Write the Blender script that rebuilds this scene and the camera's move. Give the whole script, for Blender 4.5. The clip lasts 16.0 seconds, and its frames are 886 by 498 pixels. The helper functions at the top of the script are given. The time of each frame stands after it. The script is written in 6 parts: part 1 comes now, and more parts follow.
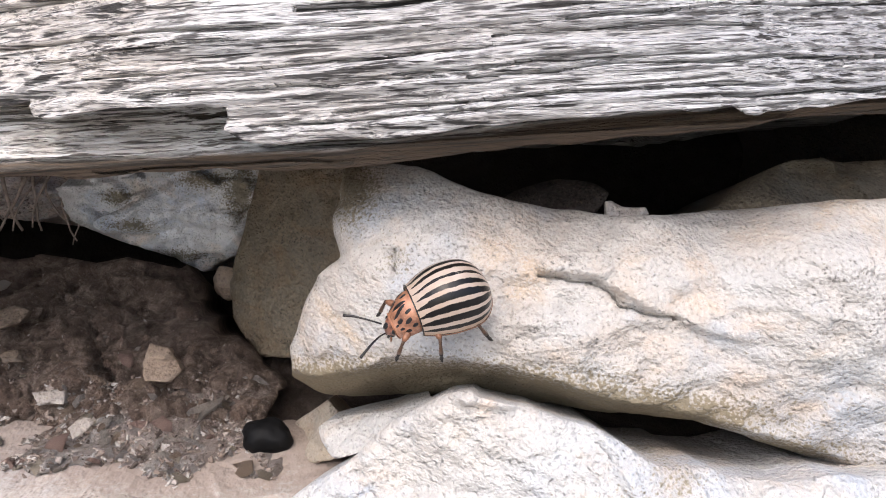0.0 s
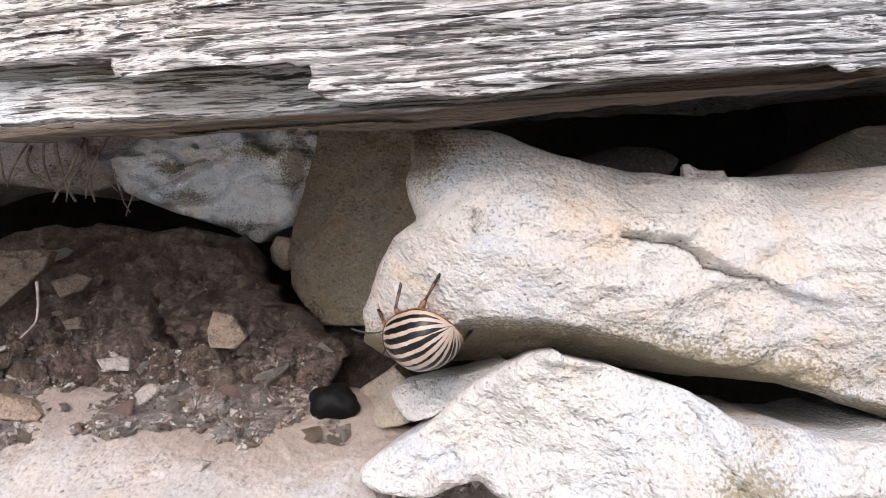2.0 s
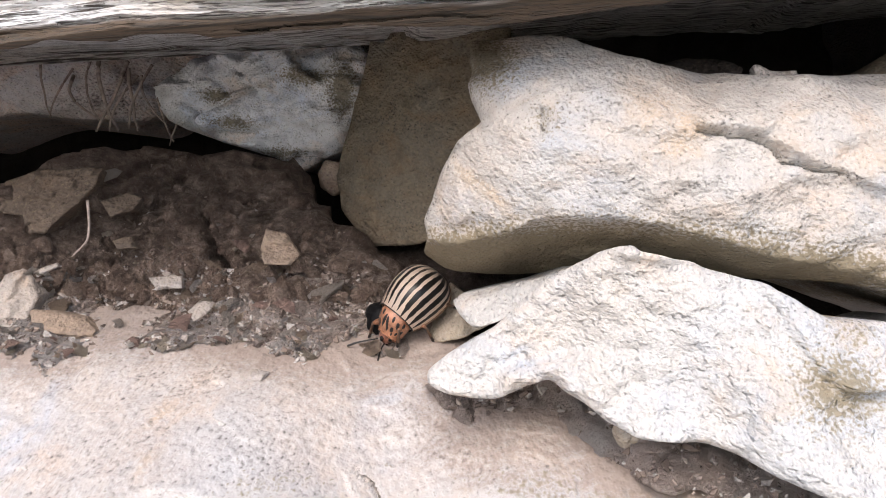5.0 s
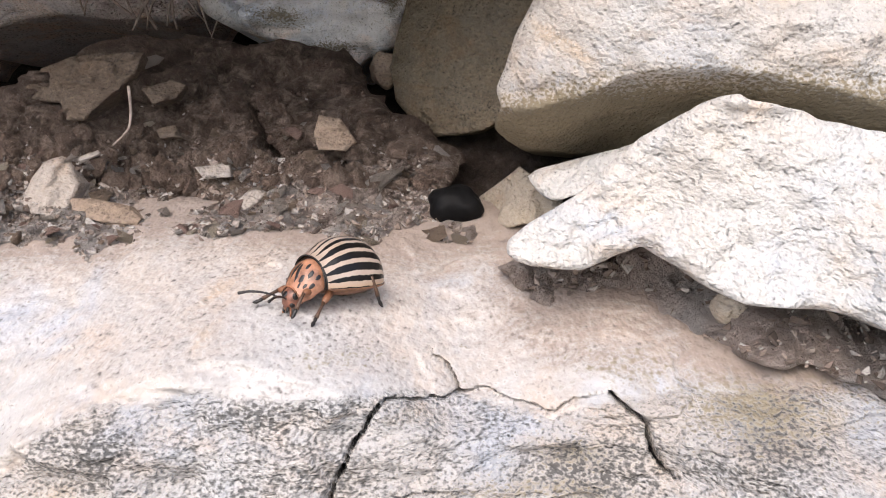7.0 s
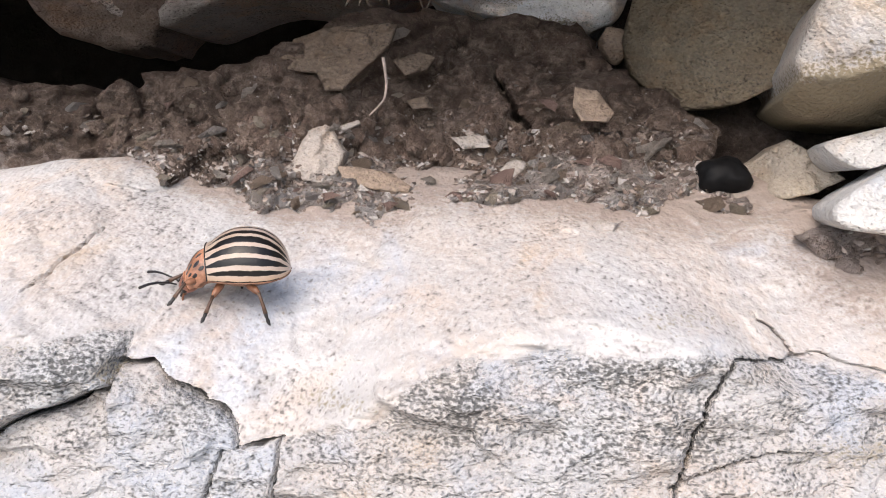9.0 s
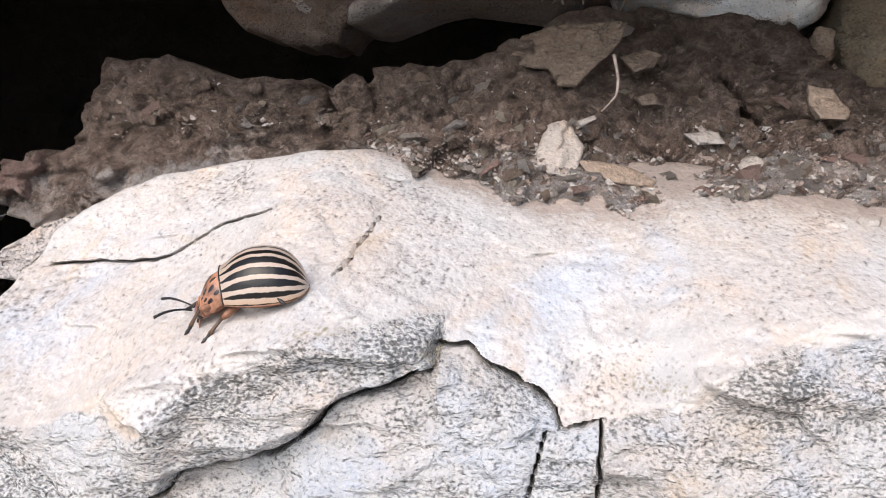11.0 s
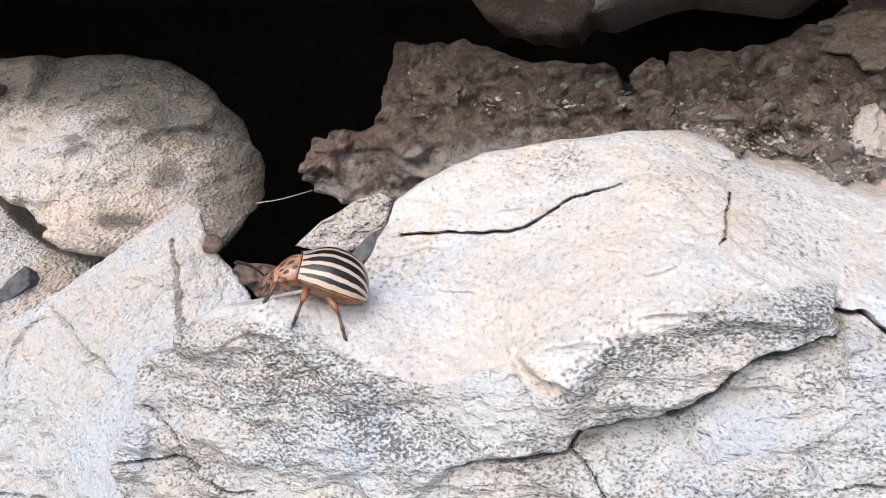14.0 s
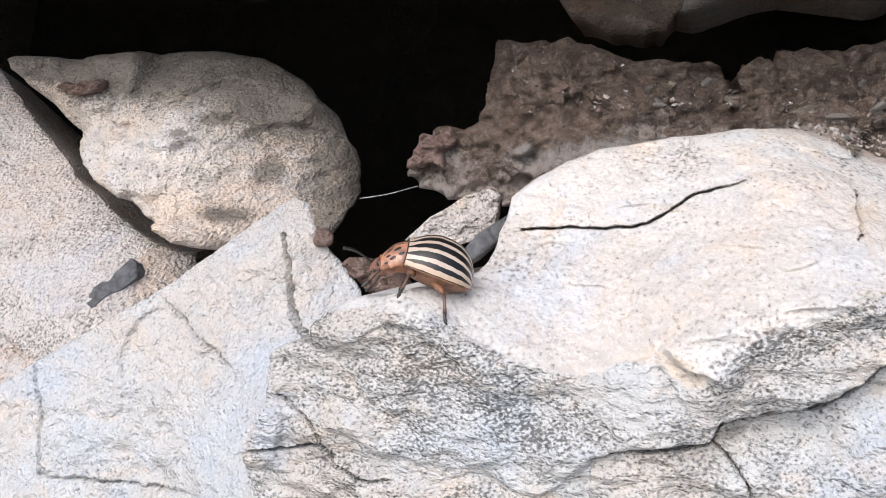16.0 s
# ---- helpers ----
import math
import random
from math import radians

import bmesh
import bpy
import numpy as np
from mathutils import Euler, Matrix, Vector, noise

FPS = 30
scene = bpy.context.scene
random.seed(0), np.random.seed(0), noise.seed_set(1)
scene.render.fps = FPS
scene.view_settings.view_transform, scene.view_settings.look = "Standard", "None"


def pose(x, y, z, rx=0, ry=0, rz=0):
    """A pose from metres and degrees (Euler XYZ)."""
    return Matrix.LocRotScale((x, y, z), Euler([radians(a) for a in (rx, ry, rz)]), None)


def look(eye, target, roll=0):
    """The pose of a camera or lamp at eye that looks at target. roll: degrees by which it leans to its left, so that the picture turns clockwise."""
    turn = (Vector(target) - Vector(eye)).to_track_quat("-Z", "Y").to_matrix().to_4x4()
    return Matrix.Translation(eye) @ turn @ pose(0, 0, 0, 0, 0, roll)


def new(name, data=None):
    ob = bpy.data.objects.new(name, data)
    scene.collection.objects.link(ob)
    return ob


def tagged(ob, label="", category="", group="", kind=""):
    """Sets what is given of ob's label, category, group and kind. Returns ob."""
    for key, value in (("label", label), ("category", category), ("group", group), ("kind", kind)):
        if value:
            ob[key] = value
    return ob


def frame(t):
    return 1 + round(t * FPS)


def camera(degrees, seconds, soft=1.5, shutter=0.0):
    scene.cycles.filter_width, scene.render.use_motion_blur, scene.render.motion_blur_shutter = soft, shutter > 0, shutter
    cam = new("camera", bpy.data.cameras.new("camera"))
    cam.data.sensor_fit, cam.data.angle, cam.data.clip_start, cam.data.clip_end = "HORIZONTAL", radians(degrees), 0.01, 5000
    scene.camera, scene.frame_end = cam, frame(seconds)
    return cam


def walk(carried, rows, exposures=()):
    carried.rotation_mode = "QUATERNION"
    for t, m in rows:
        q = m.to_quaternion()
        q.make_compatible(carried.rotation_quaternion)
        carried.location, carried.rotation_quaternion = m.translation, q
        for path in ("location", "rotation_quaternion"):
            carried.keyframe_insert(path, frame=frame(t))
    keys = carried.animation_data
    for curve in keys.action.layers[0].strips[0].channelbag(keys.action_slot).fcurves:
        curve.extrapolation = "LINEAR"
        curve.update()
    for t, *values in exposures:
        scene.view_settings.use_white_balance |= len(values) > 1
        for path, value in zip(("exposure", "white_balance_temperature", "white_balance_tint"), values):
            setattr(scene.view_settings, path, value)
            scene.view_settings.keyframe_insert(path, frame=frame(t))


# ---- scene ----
from mathutils.bvhtree import BVHTree

cam = camera(44.5, 16.0, soft=1.0)
METRES, EYE, TILT, LEAN, TURN = 0.11, 0.08, -13.0, 0.0, 0.0
ROWS = [
    (0.0, 0.0, 0.0, 0.0, 0.0, 0.0, -0.0),
    (0.5, -0.003, 0.0004, -0.0029, 0.22, -0.15, 0.02),
    (1.0, -0.0086, 0.0021, -0.0052, 0.34, -0.29, -0.01),
    (1.5, -0.0292, 0.0032, -0.0159, 0.44, -0.42, -0.07),
    (2.0, -0.0554, 0.0044, -0.0224, 0.55, -0.56, -0.14),
    (2.5, -0.0622, 0.0068, -0.0311, 0.76, -0.71, -0.15),
    (3.0, -0.0796, 0.0082, -0.0403, 0.9, -0.92, -0.12),
    (5.5, -0.1064, 0.0222, -0.0951, 1.41, -2.2, 0.01),
    (6.0, -0.117, 0.0379, -0.1086, 1.62, -2.7, 0.08),
    (6.5, -0.1137, 0.0689, -0.1337, 2.01, -3.2, 0.18),
    (7.0, -0.1412, 0.0858, -0.1601, 2.4, -3.64, 0.2),
    (7.5, -0.1791, 0.0916, -0.1739, 2.82, -3.91, 0.12),
    (8.0, -0.2372, 0.0846, -0.1819, 3.33, -4.04, -0.06),
    (8.5, -0.2986, 0.072, -0.1813, 3.92, -4.03, -0.3),
    (9.0, -0.3424, 0.0633, -0.1813, 4.66, -4.0, -0.47),
    (9.5, -0.4086, 0.0494, -0.1835, 5.27, -3.97, -0.67),
    (12.0, -0.6138, -0.0014, -0.2019, 7.8, -3.96, -1.45),
    (12.5, -0.6769, -0.0173, -0.2129, 8.41, -3.99, -1.6),
    (13.0, -0.7097, -0.0271, -0.2165, 9.07, -3.99, -1.68),
    (13.5, -0.7365, -0.0383, -0.2158, 9.65, -3.98, -1.74),
    (14.0, -0.7633, -0.0482, -0.2199, 10.12, -3.94, -1.84),
    (14.5, -0.7872, -0.0577, -0.2202, 10.46, -3.91, -1.97),
    (15.0, -0.8152, -0.0665, -0.2229, 10.71, -3.87, -2.14),
    (15.5, -0.8342, -0.0728, -0.226, 10.94, -3.85, -2.27),
    (16.0, -0.8521, -0.0763, -0.23, 11.17, -3.84, -2.3),
]
walk(cam, [(t, pose(0, 0, EYE, TILT, LEAN, TURN) @ pose(METRES * x, METRES * y, METRES * z, 90 + pitch, roll, yaw)) for t, x, y, z, yaw, pitch, roll in ROWS],
     [(0.0, -0.09, 6300, 10), (3.0, -0.09, 6330, 10), (6.5, -0.09, 6520, 10), (9.5, -0.09, 6420, 9), (12.5, -0.09, 6250, 7), (16.0, -0.09, 6200, 6)])

# ---- light ----
world = bpy.data.worlds.new("sky")
world.use_nodes = True
scene.world = world
wn = world.node_tree
sky = wn.nodes.new("ShaderNodeTexSky")
sky.sky_type, sky.sun_disc = "NISHITA", False
sky.sun_elevation, sky.sun_rotation = radians(50), radians(193)
sky.air_density, sky.dust_density = 1.0, 4.0
wn.links.new(sky.outputs["Color"], wn.nodes["Background"].inputs["Color"])
wn.nodes["Background"].inputs["Strength"].default_value = 0.28
sun = new("sun", bpy.data.lights.new("sun", "SUN"))
sun.data.energy, sun.data.angle, sun.data.color = 1.65, radians(66), (1.03, 0.962, 0.99)
sun.matrix_basis = look((-0.35, -1.5, 1.85), (0, 0, 0))


# ---- materials ----
def ramp(nt, fac, stops, interp="LINEAR"):
    n = nt.nodes.new("ShaderNodeValToRGB")
    n.color_ramp.interpolation = interp
    e = n.color_ramp.elements
    while len(e) < len(stops):
        e.new(0.5)
    for el, (p, c) in zip(e, stops):
        el.position = p
        el.color = (c, c, c, 1) if isinstance(c, (int, float)) else (*c, 1)
    nt.links.new(fac, n.inputs["Fac"])
    return n.outputs["Color"]


def noise_tex(nt, vec, scale, detail=4.0, rough=0.55, distort=0.0):
    n = nt.nodes.new("ShaderNodeTexNoise")
    n.inputs["Scale"].default_value, n.inputs["Detail"].default_value = scale, detail
    n.inputs["Roughness"].default_value, n.inputs["Distortion"].default_value = rough, distort
    nt.links.new(vec, n.inputs["Vector"])
    return n.outputs["Fac"]


def mixed(nt, fac, a, b, mode="MIX"):
    n = nt.nodes.new("ShaderNodeMix")
    n.data_type, n.blend_type = "RGBA", mode
    for socket, value in ((n.inputs[0], fac), (n.inputs[6], a), (n.inputs[7], b)):
        if isinstance(value, (int, float)):
            socket.default_value = value
        elif isinstance(value, tuple):
            socket.default_value = (*value, 1)
        else:
            nt.links.new(value, socket)
    return n.outputs[2]


def maths(nt, op, a, b=0.0):
    n = nt.nodes.new("ShaderNodeMath")
    n.operation = op
    for socket, value in zip(n.inputs, (a, b)):
        if isinstance(value, (int, float)):
            socket.default_value = value
        else:
            nt.links.new(value, socket)
    return n.outputs[0]


def mapped(nt, vec, scale=(1, 1, 1), rot=(0, 0, 0), shift=(0, 0, 0)):
    n = nt.nodes.new("ShaderNodeMapping")
    n.inputs["Scale"].default_value, n.inputs["Rotation"].default_value = scale, [radians(a) for a in rot]
    n.inputs["Location"].default_value = shift
    nt.links.new(vec, n.inputs["Vector"])
    return n.outputs["Vector"]


def bumped(nt, bsdf, *layers):
    """layers: (height socket, strength, distance)."""
    last = None
    for height, strength, distance in layers:
        n = nt.nodes.new("ShaderNodeBump")
        n.inputs["Strength"].default_value, n.inputs["Distance"].default_value = strength, distance
        nt.links.new(height, n.inputs["Height"])
        if last:
            nt.links.new(last, n.inputs["Normal"])
        last = n.outputs["Normal"]
    nt.links.new(last, bsdf.inputs["Normal"])


def material(name, rough=0.8):
    m = bpy.data.materials.new(name)
    m.use_nodes = True
    nt = m.node_tree
    bsdf = nt.nodes["Principled BSDF"]
    bsdf.inputs["Roughness"].default_value = rough
    bsdf.inputs["Specular IOR Level"].default_value = 0.25
    coord = nt.nodes.new("ShaderNodeTexCoord")
    return m, nt, bsdf, coord.outputs["Object"]


def attribute(nt, name):
    n = nt.nodes.new("ShaderNodeAttribute")
    n.attribute_name = name
    return n.outputs["Fac"]


def limestone_nodes(nt, co, pale, warm, grey, speckle=0.5, weather=0.5, strata=0.0, relief=1.0, tan=0.5, stain_shade=(0.23, 0.19, 0.115)):
    """Limestone: its colour, and the layers of its relief. speckle: how dark the etched marks are; weather: how much of it carries the grey,
    etched skin; strata: how far the marks stretch along the bed; tan: iron stains."""
    bed = mapped(nt, co, (0.9 - 0.35 * strata, 0.95, 1.05 + 0.2 * strata), (0, -6, 0))
    big = noise_tex(nt, co, 48, 5, 0.6)
    mid = noise_tex(nt, mapped(nt, co, (0.8, 1, 1.5), (0, 0, 0), (3.1, 0.7, 1.9)), 110, 6, 0.65, 0.4)
    lump = noise_tex(nt, mapped(nt, co, (0.9, 1, 1.2), (0, 0, 0), (1.3, 5.7, 0.9)), 420, 2, 0.5)
    etch = noise_tex(nt, mapped(nt, bed, (1, 1, 1), (0, 0, 0), (0.3, 0.1, 0.7)), 2900, 1, 0.5)
    knobs = noise_tex(nt, mapped(nt, bed, (1, 1, 1), (0, 0, 0), (7, 1, 2)), 1900, 1, 0.4)
    stain = noise_tex(nt, mapped(nt, co, (1, 1, 1.3), (0, 0, 0), (5, 2, 8)), 75, 5, 0.65, 0.8)
    cool = noise_tex(nt, mapped(nt, co, (1, 1, 1.2), (0, 0, 0), (9, 4, 3)), 66, 5, 0.62, 0.5)
    blush = noise_tex(nt, mapped(nt, co, (1, 1, 1.6), (0, 0, 0), (2, 8, 6)), 95, 5, 0.65, 0.5)
    col = mixed(nt, ramp(nt, big, [(0.38, 0.0), (0.60, 1.0)]), pale, warm)
    col = mixed(nt, ramp(nt, cool, [(0.52, 0.0), (0.66, 0.75)]), col, (pale[0] * 0.86, pale[1] * 0.94, pale[2] * 1.07))
    col = mixed(nt, ramp(nt, blush, [(0.52, 0.0), (0.66, 0.85)]), col, (pale[0] * 1.06, pale[1] * 0.90, pale[2] * 0.77))
    col = mixed(nt, ramp(nt, stain, [(0.58, 0.0), (0.72, tan)]), col, (warm[0] * 0.98, warm[1] * 0.80, warm[2] * 0.55))
    col = mixed(nt, ramp(nt, lump, [(0.36, 0.35), (0.52, 0.0)]), col, tuple(0.55 * p + 0.45 * g for p, g in zip(pale, grey)))
    skin = ramp(nt, mid, [(0.62 - 0.32 * weather, 0.0), (0.78 - 0.28 * weather, 1.0)])
    skin = maths(nt, "ADD", skin, attribute(nt, "weathered"))
    worn = maths(nt, "SUBTRACT", etch, maths(nt, "MULTIPLY", skin, 0.15))
    col = mixed(nt, maths(nt, "MULTIPLY", ramp(nt, worn, [(0.31, 1.0), (0.40, 0.0)]), 0.28 + 0.5 * speckle), col, grey)
    col = mixed(nt, maths(nt, "MULTIPLY", ramp(nt, worn, [(0.18, 1.0), (0.28, 0.0)]), 0.7), col, tuple(c * 0.4 for c in grey))
    col = mixed(nt, ramp(nt, etch, [(0.54, 0.0), (0.66, 0.5)]), col, tuple(min(0.9, 1.22 * c) for c in pale))
    # patch: stains, and on the rounded boulder shade put into the colour
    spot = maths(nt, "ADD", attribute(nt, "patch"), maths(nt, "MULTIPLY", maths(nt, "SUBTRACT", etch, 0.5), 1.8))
    col = mixed(nt, ramp(nt, spot, [(0.25, 0.0), (0.7, 0.85)]), col, stain_shade)
    return col, ((mid, 0.5, 0.0008 * relief), (lump, 0.7, 0.0005 * relief), (knobs, 1.0, 0.00026 * relief), (etch, 1.0, 0.00015 * relief))


def limestone(name, *look_of):
    m, nt, bsdf, co = material(name, 0.9)
    col, layers = limestone_nodes(nt, mapped(nt, co, (1.2, 0.65, 1.2)), *look_of)
    nt.links.new(col, bsdf.inputs["Base Color"])
    bumped(nt, bsdf, *layers)
    return m


def bed_and_break(name, bed, face, dust):
    """The ledge: the smooth bedding plane, the broken grey front, and the brown dust that the bank has shed on it."""
    m, nt, bsdf, co = material(name, 0.9)
    other = nt.nodes.new("ShaderNodeBsdfPrincipled")
    other.inputs["Roughness"].default_value, other.inputs["Specular IOR Level"].default_value = 0.9, 0.25
    col, layers = limestone_nodes(nt, mapped(nt, co, (0.95, 0.5, 1.0)), *bed)
    fleck = noise_tex(nt, co, 900, 6, 0.75)
    amount = maths(nt, "ADD", attribute(nt, "dust"), maths(nt, "MULTIPLY", maths(nt, "SUBTRACT", fleck, 0.5), 1.6))
    col = mixed(nt, ramp(nt, amount, [(0.30, 0.0), (0.85, 0.85)]), col, dust)
    nt.links.new(col, bsdf.inputs["Base Color"])
    bumped(nt, bsdf, *layers)
    col, layers = limestone_nodes(nt, mapped(nt, co, (1.4, 0.85, 1.4)), *face)
    col = mixed(nt, ramp(nt, amount, [(0.30, 0.0), (0.85, 0.85)]), col, dust)
    nt.links.new(col, other.inputs["Base Color"])
    bumped(nt, other, *layers)
    zone = maths(nt, "ADD", attribute(nt, "broken"), maths(nt, "MULTIPLY", maths(nt, "SUBTRACT", fleck, 0.5), 0.9))
    mix = nt.nodes.new("ShaderNodeMixShader")
    nt.links.new(ramp(nt, zone, [(0.38, 0.0), (0.62, 1.0)]), mix.inputs[0])
    nt.links.new(bsdf.outputs[0], mix.inputs[1])
    nt.links.new(other.outputs[0], mix.inputs[2])
    nt.links.new(mix.outputs[0], nt.nodes["Material Output"].inputs["Surface"])
    return m


def soil_like(name, dark, light, red, grit=0.9):
    m, nt, bsdf, co = material(name, 0.97)
    big = noise_tex(nt, co, 60, 5, 0.6)
    mid = noise_tex(nt, co, 420, 6, 0.75, 0.5)
    fine = noise_tex(nt, co, 2200, 4, 0.7)
    col = mixed(nt, ramp(nt, big, [(0.38, 0.0), (0.62, 1.0)]), dark, red)
    col = mixed(nt, ramp(nt, mid, [(0.46, 0.0), (0.70, 0.9)]), col, light)
    col = mixed(nt, ramp(nt, mid, [(0.28, 0.8), (0.42, 0.0)]), col, tuple(c * 0.5 for c in dark))
    col = mixed(nt, maths(nt, "MULTIPLY", ramp(nt, fine, [(0.60, 0.0), (0.70, 1.0)]), 0.5 * grit), col, tuple(min(1, c * 1.7) for c in light))
    col = mixed(nt, ramp(nt, fine, [(0.30, 0.6), (0.42, 0.0)]), col, tuple(c * 0.45 for c in dark))
    fleck = noise_tex(nt, co, 700, 5, 0.8)
    stones = maths(nt, "ADD", attribute(nt, "gravel"), maths(nt, "MULTIPLY", maths(nt, "SUBTRACT", fleck, 0.5), 2.2))
    tint = mixed(nt, ramp(nt, big, [(0.42, 0.0), (0.58, 1.0)]), (0.46, 0.385, 0.345), (0.41, 0.39, 0.375))
    col = mixed(nt, ramp(nt, stones, [(0.35, 0.0), (0.75, 0.85)]), col, tint)
    nt.links.new(col, bsdf.inputs["Base Color"])
    bumped(nt, bsdf, (mid, 1.0, 0.0026), (fine, 1.0, 0.0008))
    return m


def weathered_wood(name, pale, dark, tilt, greying=0.0):
    """Bare timber: bleached ridges between dark grooves. greying: how far it turns slate grey towards its far end."""
    m, nt, bsdf, co = material(name, 0.88)
    lie = mapped(nt, co, (1, 1, 1), (0, tilt, 0))
    along = mapped(nt, lie, (0.032, 0.5, 1))
    short = mapped(nt, lie, (0.14, 0.8, 1), (0, 0, 0), (4, 2, 1))
    fibre = noise_tex(nt, along, 3200, 3, 0.6, 0.1)
    band = noise_tex(nt, along, 1150, 4, 0.6, 0.15)
    broad = noise_tex(nt, along, 230, 4, 0.6, 0.3)
    fray = noise_tex(nt, short, 2500, 3, 0.6, 0.3)
    patch = noise_tex(nt, mapped(nt, co, (0.35, 1, 1), (0, tilt, 0)), 80, 4, 0.6)
    split_x = nt.nodes.new("ShaderNodeSeparateXYZ")
    nt.links.new(co, split_x.inputs["Vector"])
    far = maths(nt, "ADD", maths(nt, "MULTIPLY", split_x.outputs["X"], 7.0), maths(nt, "SUBTRACT", patch, 0.5))
    warm = (pale[0] * 0.94, pale[1] * 0.84, pale[2] * 0.74)
    col = mixed(nt, ramp(nt, patch, [(0.45, 0.0), (0.62, 0.75)]), pale, warm)
    col = mixed(nt, maths(nt, "MULTIPLY", ramp(nt, far, [(0.42, 0.0), (0.92, 1.0)]), greying), col, (pale[0] * 0.46, pale[1] * 0.48, pale[2] * 0.52))
    col = mixed(nt, ramp(nt, broad, [(0.32, 0.35), (0.46, 0.0)]), col, tuple(0.5 * (a + b) for a, b in zip(pale, dark)))
    col = mixed(nt, ramp(nt, fray, [(0.52, 0.0), (0.66, 0.6)]), col, tuple(min(0.85, 1.15 * c) for c in pale))
    col = mixed(nt, maths(nt, "MULTIPLY", ramp(nt, fray, [(0.38, 1.0), (0.46, 0.0)]), 0.7), col, tuple(2.0 * c for c in dark))
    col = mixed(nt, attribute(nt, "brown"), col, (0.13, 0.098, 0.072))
    col = mixed(nt, maths(nt, "MULTIPLY", ramp(nt, fibre, [(0.40, 1.0), (0.455, 0.0)]), 0.9), col, tuple(1.4 * c for c in dark))
    col = mixed(nt, ramp(nt, band, [(0.365, 1.0), (0.405, 0.0)]), col, dark)
    nt.links.new(col, bsdf.inputs["Base Color"])
    bumped(nt, bsdf, (broad, 0.6, 0.0012), (band, 1.0, 0.0011), (fibre, 1.0, 0.0005), (fray, 0.9, 0.0005))
    return m


def plain(name, colour, rough, spread=0.25, scale=900, coat=0.0, spec=0.4):
    m, nt, bsdf, co = material(name, rough)
    n = noise_tex(nt, co, scale, 4, 0.6)
    col = mixed(nt, ramp(nt, n, [(0.3, 0.0), (0.7, 1.0)]), tuple(c * (1 - spread) for c in colour), tuple(min(1, c * (1 + spread)) for c in colour))
    nt.links.new(col, bsdf.inputs["Base Color"])
    bsdf.inputs["Coat Weight"].default_value = coat
    bsdf.inputs["Specular IOR Level"].default_value = spec
    bumped(nt, bsdf, (n, 0.3, 0.00008))
    return m


def mixed_grit(name):
    """Chips of pale, pinkish and brown stone, each with a tint of its own."""
    m, nt, bsdf, co = material(name, 0.95)
    geo = nt.nodes.new("ShaderNodeNewGeometry")
    col = ramp(nt, geo.outputs["Random Per Island"], [(0.0, (0.09, 0.072, 0.062)), (0.3, (0.20, 0.155, 0.13)), (0.55, (0.33, 0.265, 0.225)), (0.8, (0.40, 0.37, 0.345)), (1.0, (0.52, 0.49, 0.46))])
    n = noise_tex(nt, co, 2600, 3, 0.6)
    nt.links.new(mixed(nt, ramp(nt, n, [(0.35, 0.5), (0.55, 0.0)]), col, (0.10, 0.08, 0.07)), bsdf.inputs["Base Color"])
    bumped(nt, bsdf, (n, 0.6, 0.0002))
    return m


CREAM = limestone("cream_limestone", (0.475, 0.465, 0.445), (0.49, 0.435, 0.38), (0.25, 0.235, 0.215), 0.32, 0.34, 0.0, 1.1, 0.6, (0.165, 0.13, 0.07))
WHITE = limestone("white_limestone", (0.53, 0.525, 0.51), (0.525, 0.49, 0.45), (0.30, 0.295, 0.28), 0.3, 0.22, 0.0, 1.4, 0.4)
BED = bed_and_break("bedded_limestone", ((0.52, 0.515, 0.51), (0.51, 0.455, 0.41), (0.24, 0.22, 0.205), 0.3, 0.34, 0.2, 0.8, 0.6), ((0.44, 0.44, 0.44), (0.43, 0.39, 0.355), (0.14, 0.14, 0.135), 0.6, 0.6, 0.5, 1.3, 0.45), (0.33, 0.265, 0.225))
# pale so that the unseen ground reflects light into the hollow
BOUNCE_GROUND = soil_like("pale_bounce_ground", (0.47, 0.44, 0.41), (0.62, 0.59, 0.56), (0.52, 0.475, 0.435))
# olive stone; part of its darkness is shade put into the colour
OLIVE = limestone("shade_toned_olive_limestone", (0.20, 0.168, 0.122), (0.155, 0.118, 0.078), (0.085, 0.07, 0.055), 0.15, 0.35, 0.1, 1.4, 0.7)
# the last tone paints shade on the rounded boulder's top and end
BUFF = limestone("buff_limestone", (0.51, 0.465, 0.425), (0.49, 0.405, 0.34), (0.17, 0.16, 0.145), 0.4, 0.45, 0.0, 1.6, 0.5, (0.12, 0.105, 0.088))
BLUISH = limestone("bluish_limestone", (0.435, 0.44, 0.445), (0.43, 0.395, 0.365), (0.26, 0.26, 0.26), 0.45, 0.35, 0.0, 1.4, 0.4)
TANROCK = limestone("tan_limestone", (0.44, 0.39, 0.33), (0.42, 0.35, 0.26), (0.22, 0.19, 0.16), 0.15, 0.3, 0.1, 1.2, 0.5)
MARBLED = limestone("marbled_rock", (0.90, 0.90, 0.92), (0.87, 0.86, 0.87), (0.20, 0.18, 0.175), 0.0, 0.0, 0.0, 0.8, 0.0)
PINKISH = limestone("pinkish_rock", (0.80, 0.73, 0.72), (0.66, 0.55, 0.53), (0.14, 0.11, 0.10), 0.15, 0.3, 0.3, 1.2, 0.2)
RUBBLE = limestone("pinkish_brown_rubble", (0.42, 0.335, 0.30), (0.30, 0.225, 0.195), (0.10, 0.08, 0.07), 0.15, 0.4, 0.3, 1.2, 0.2)
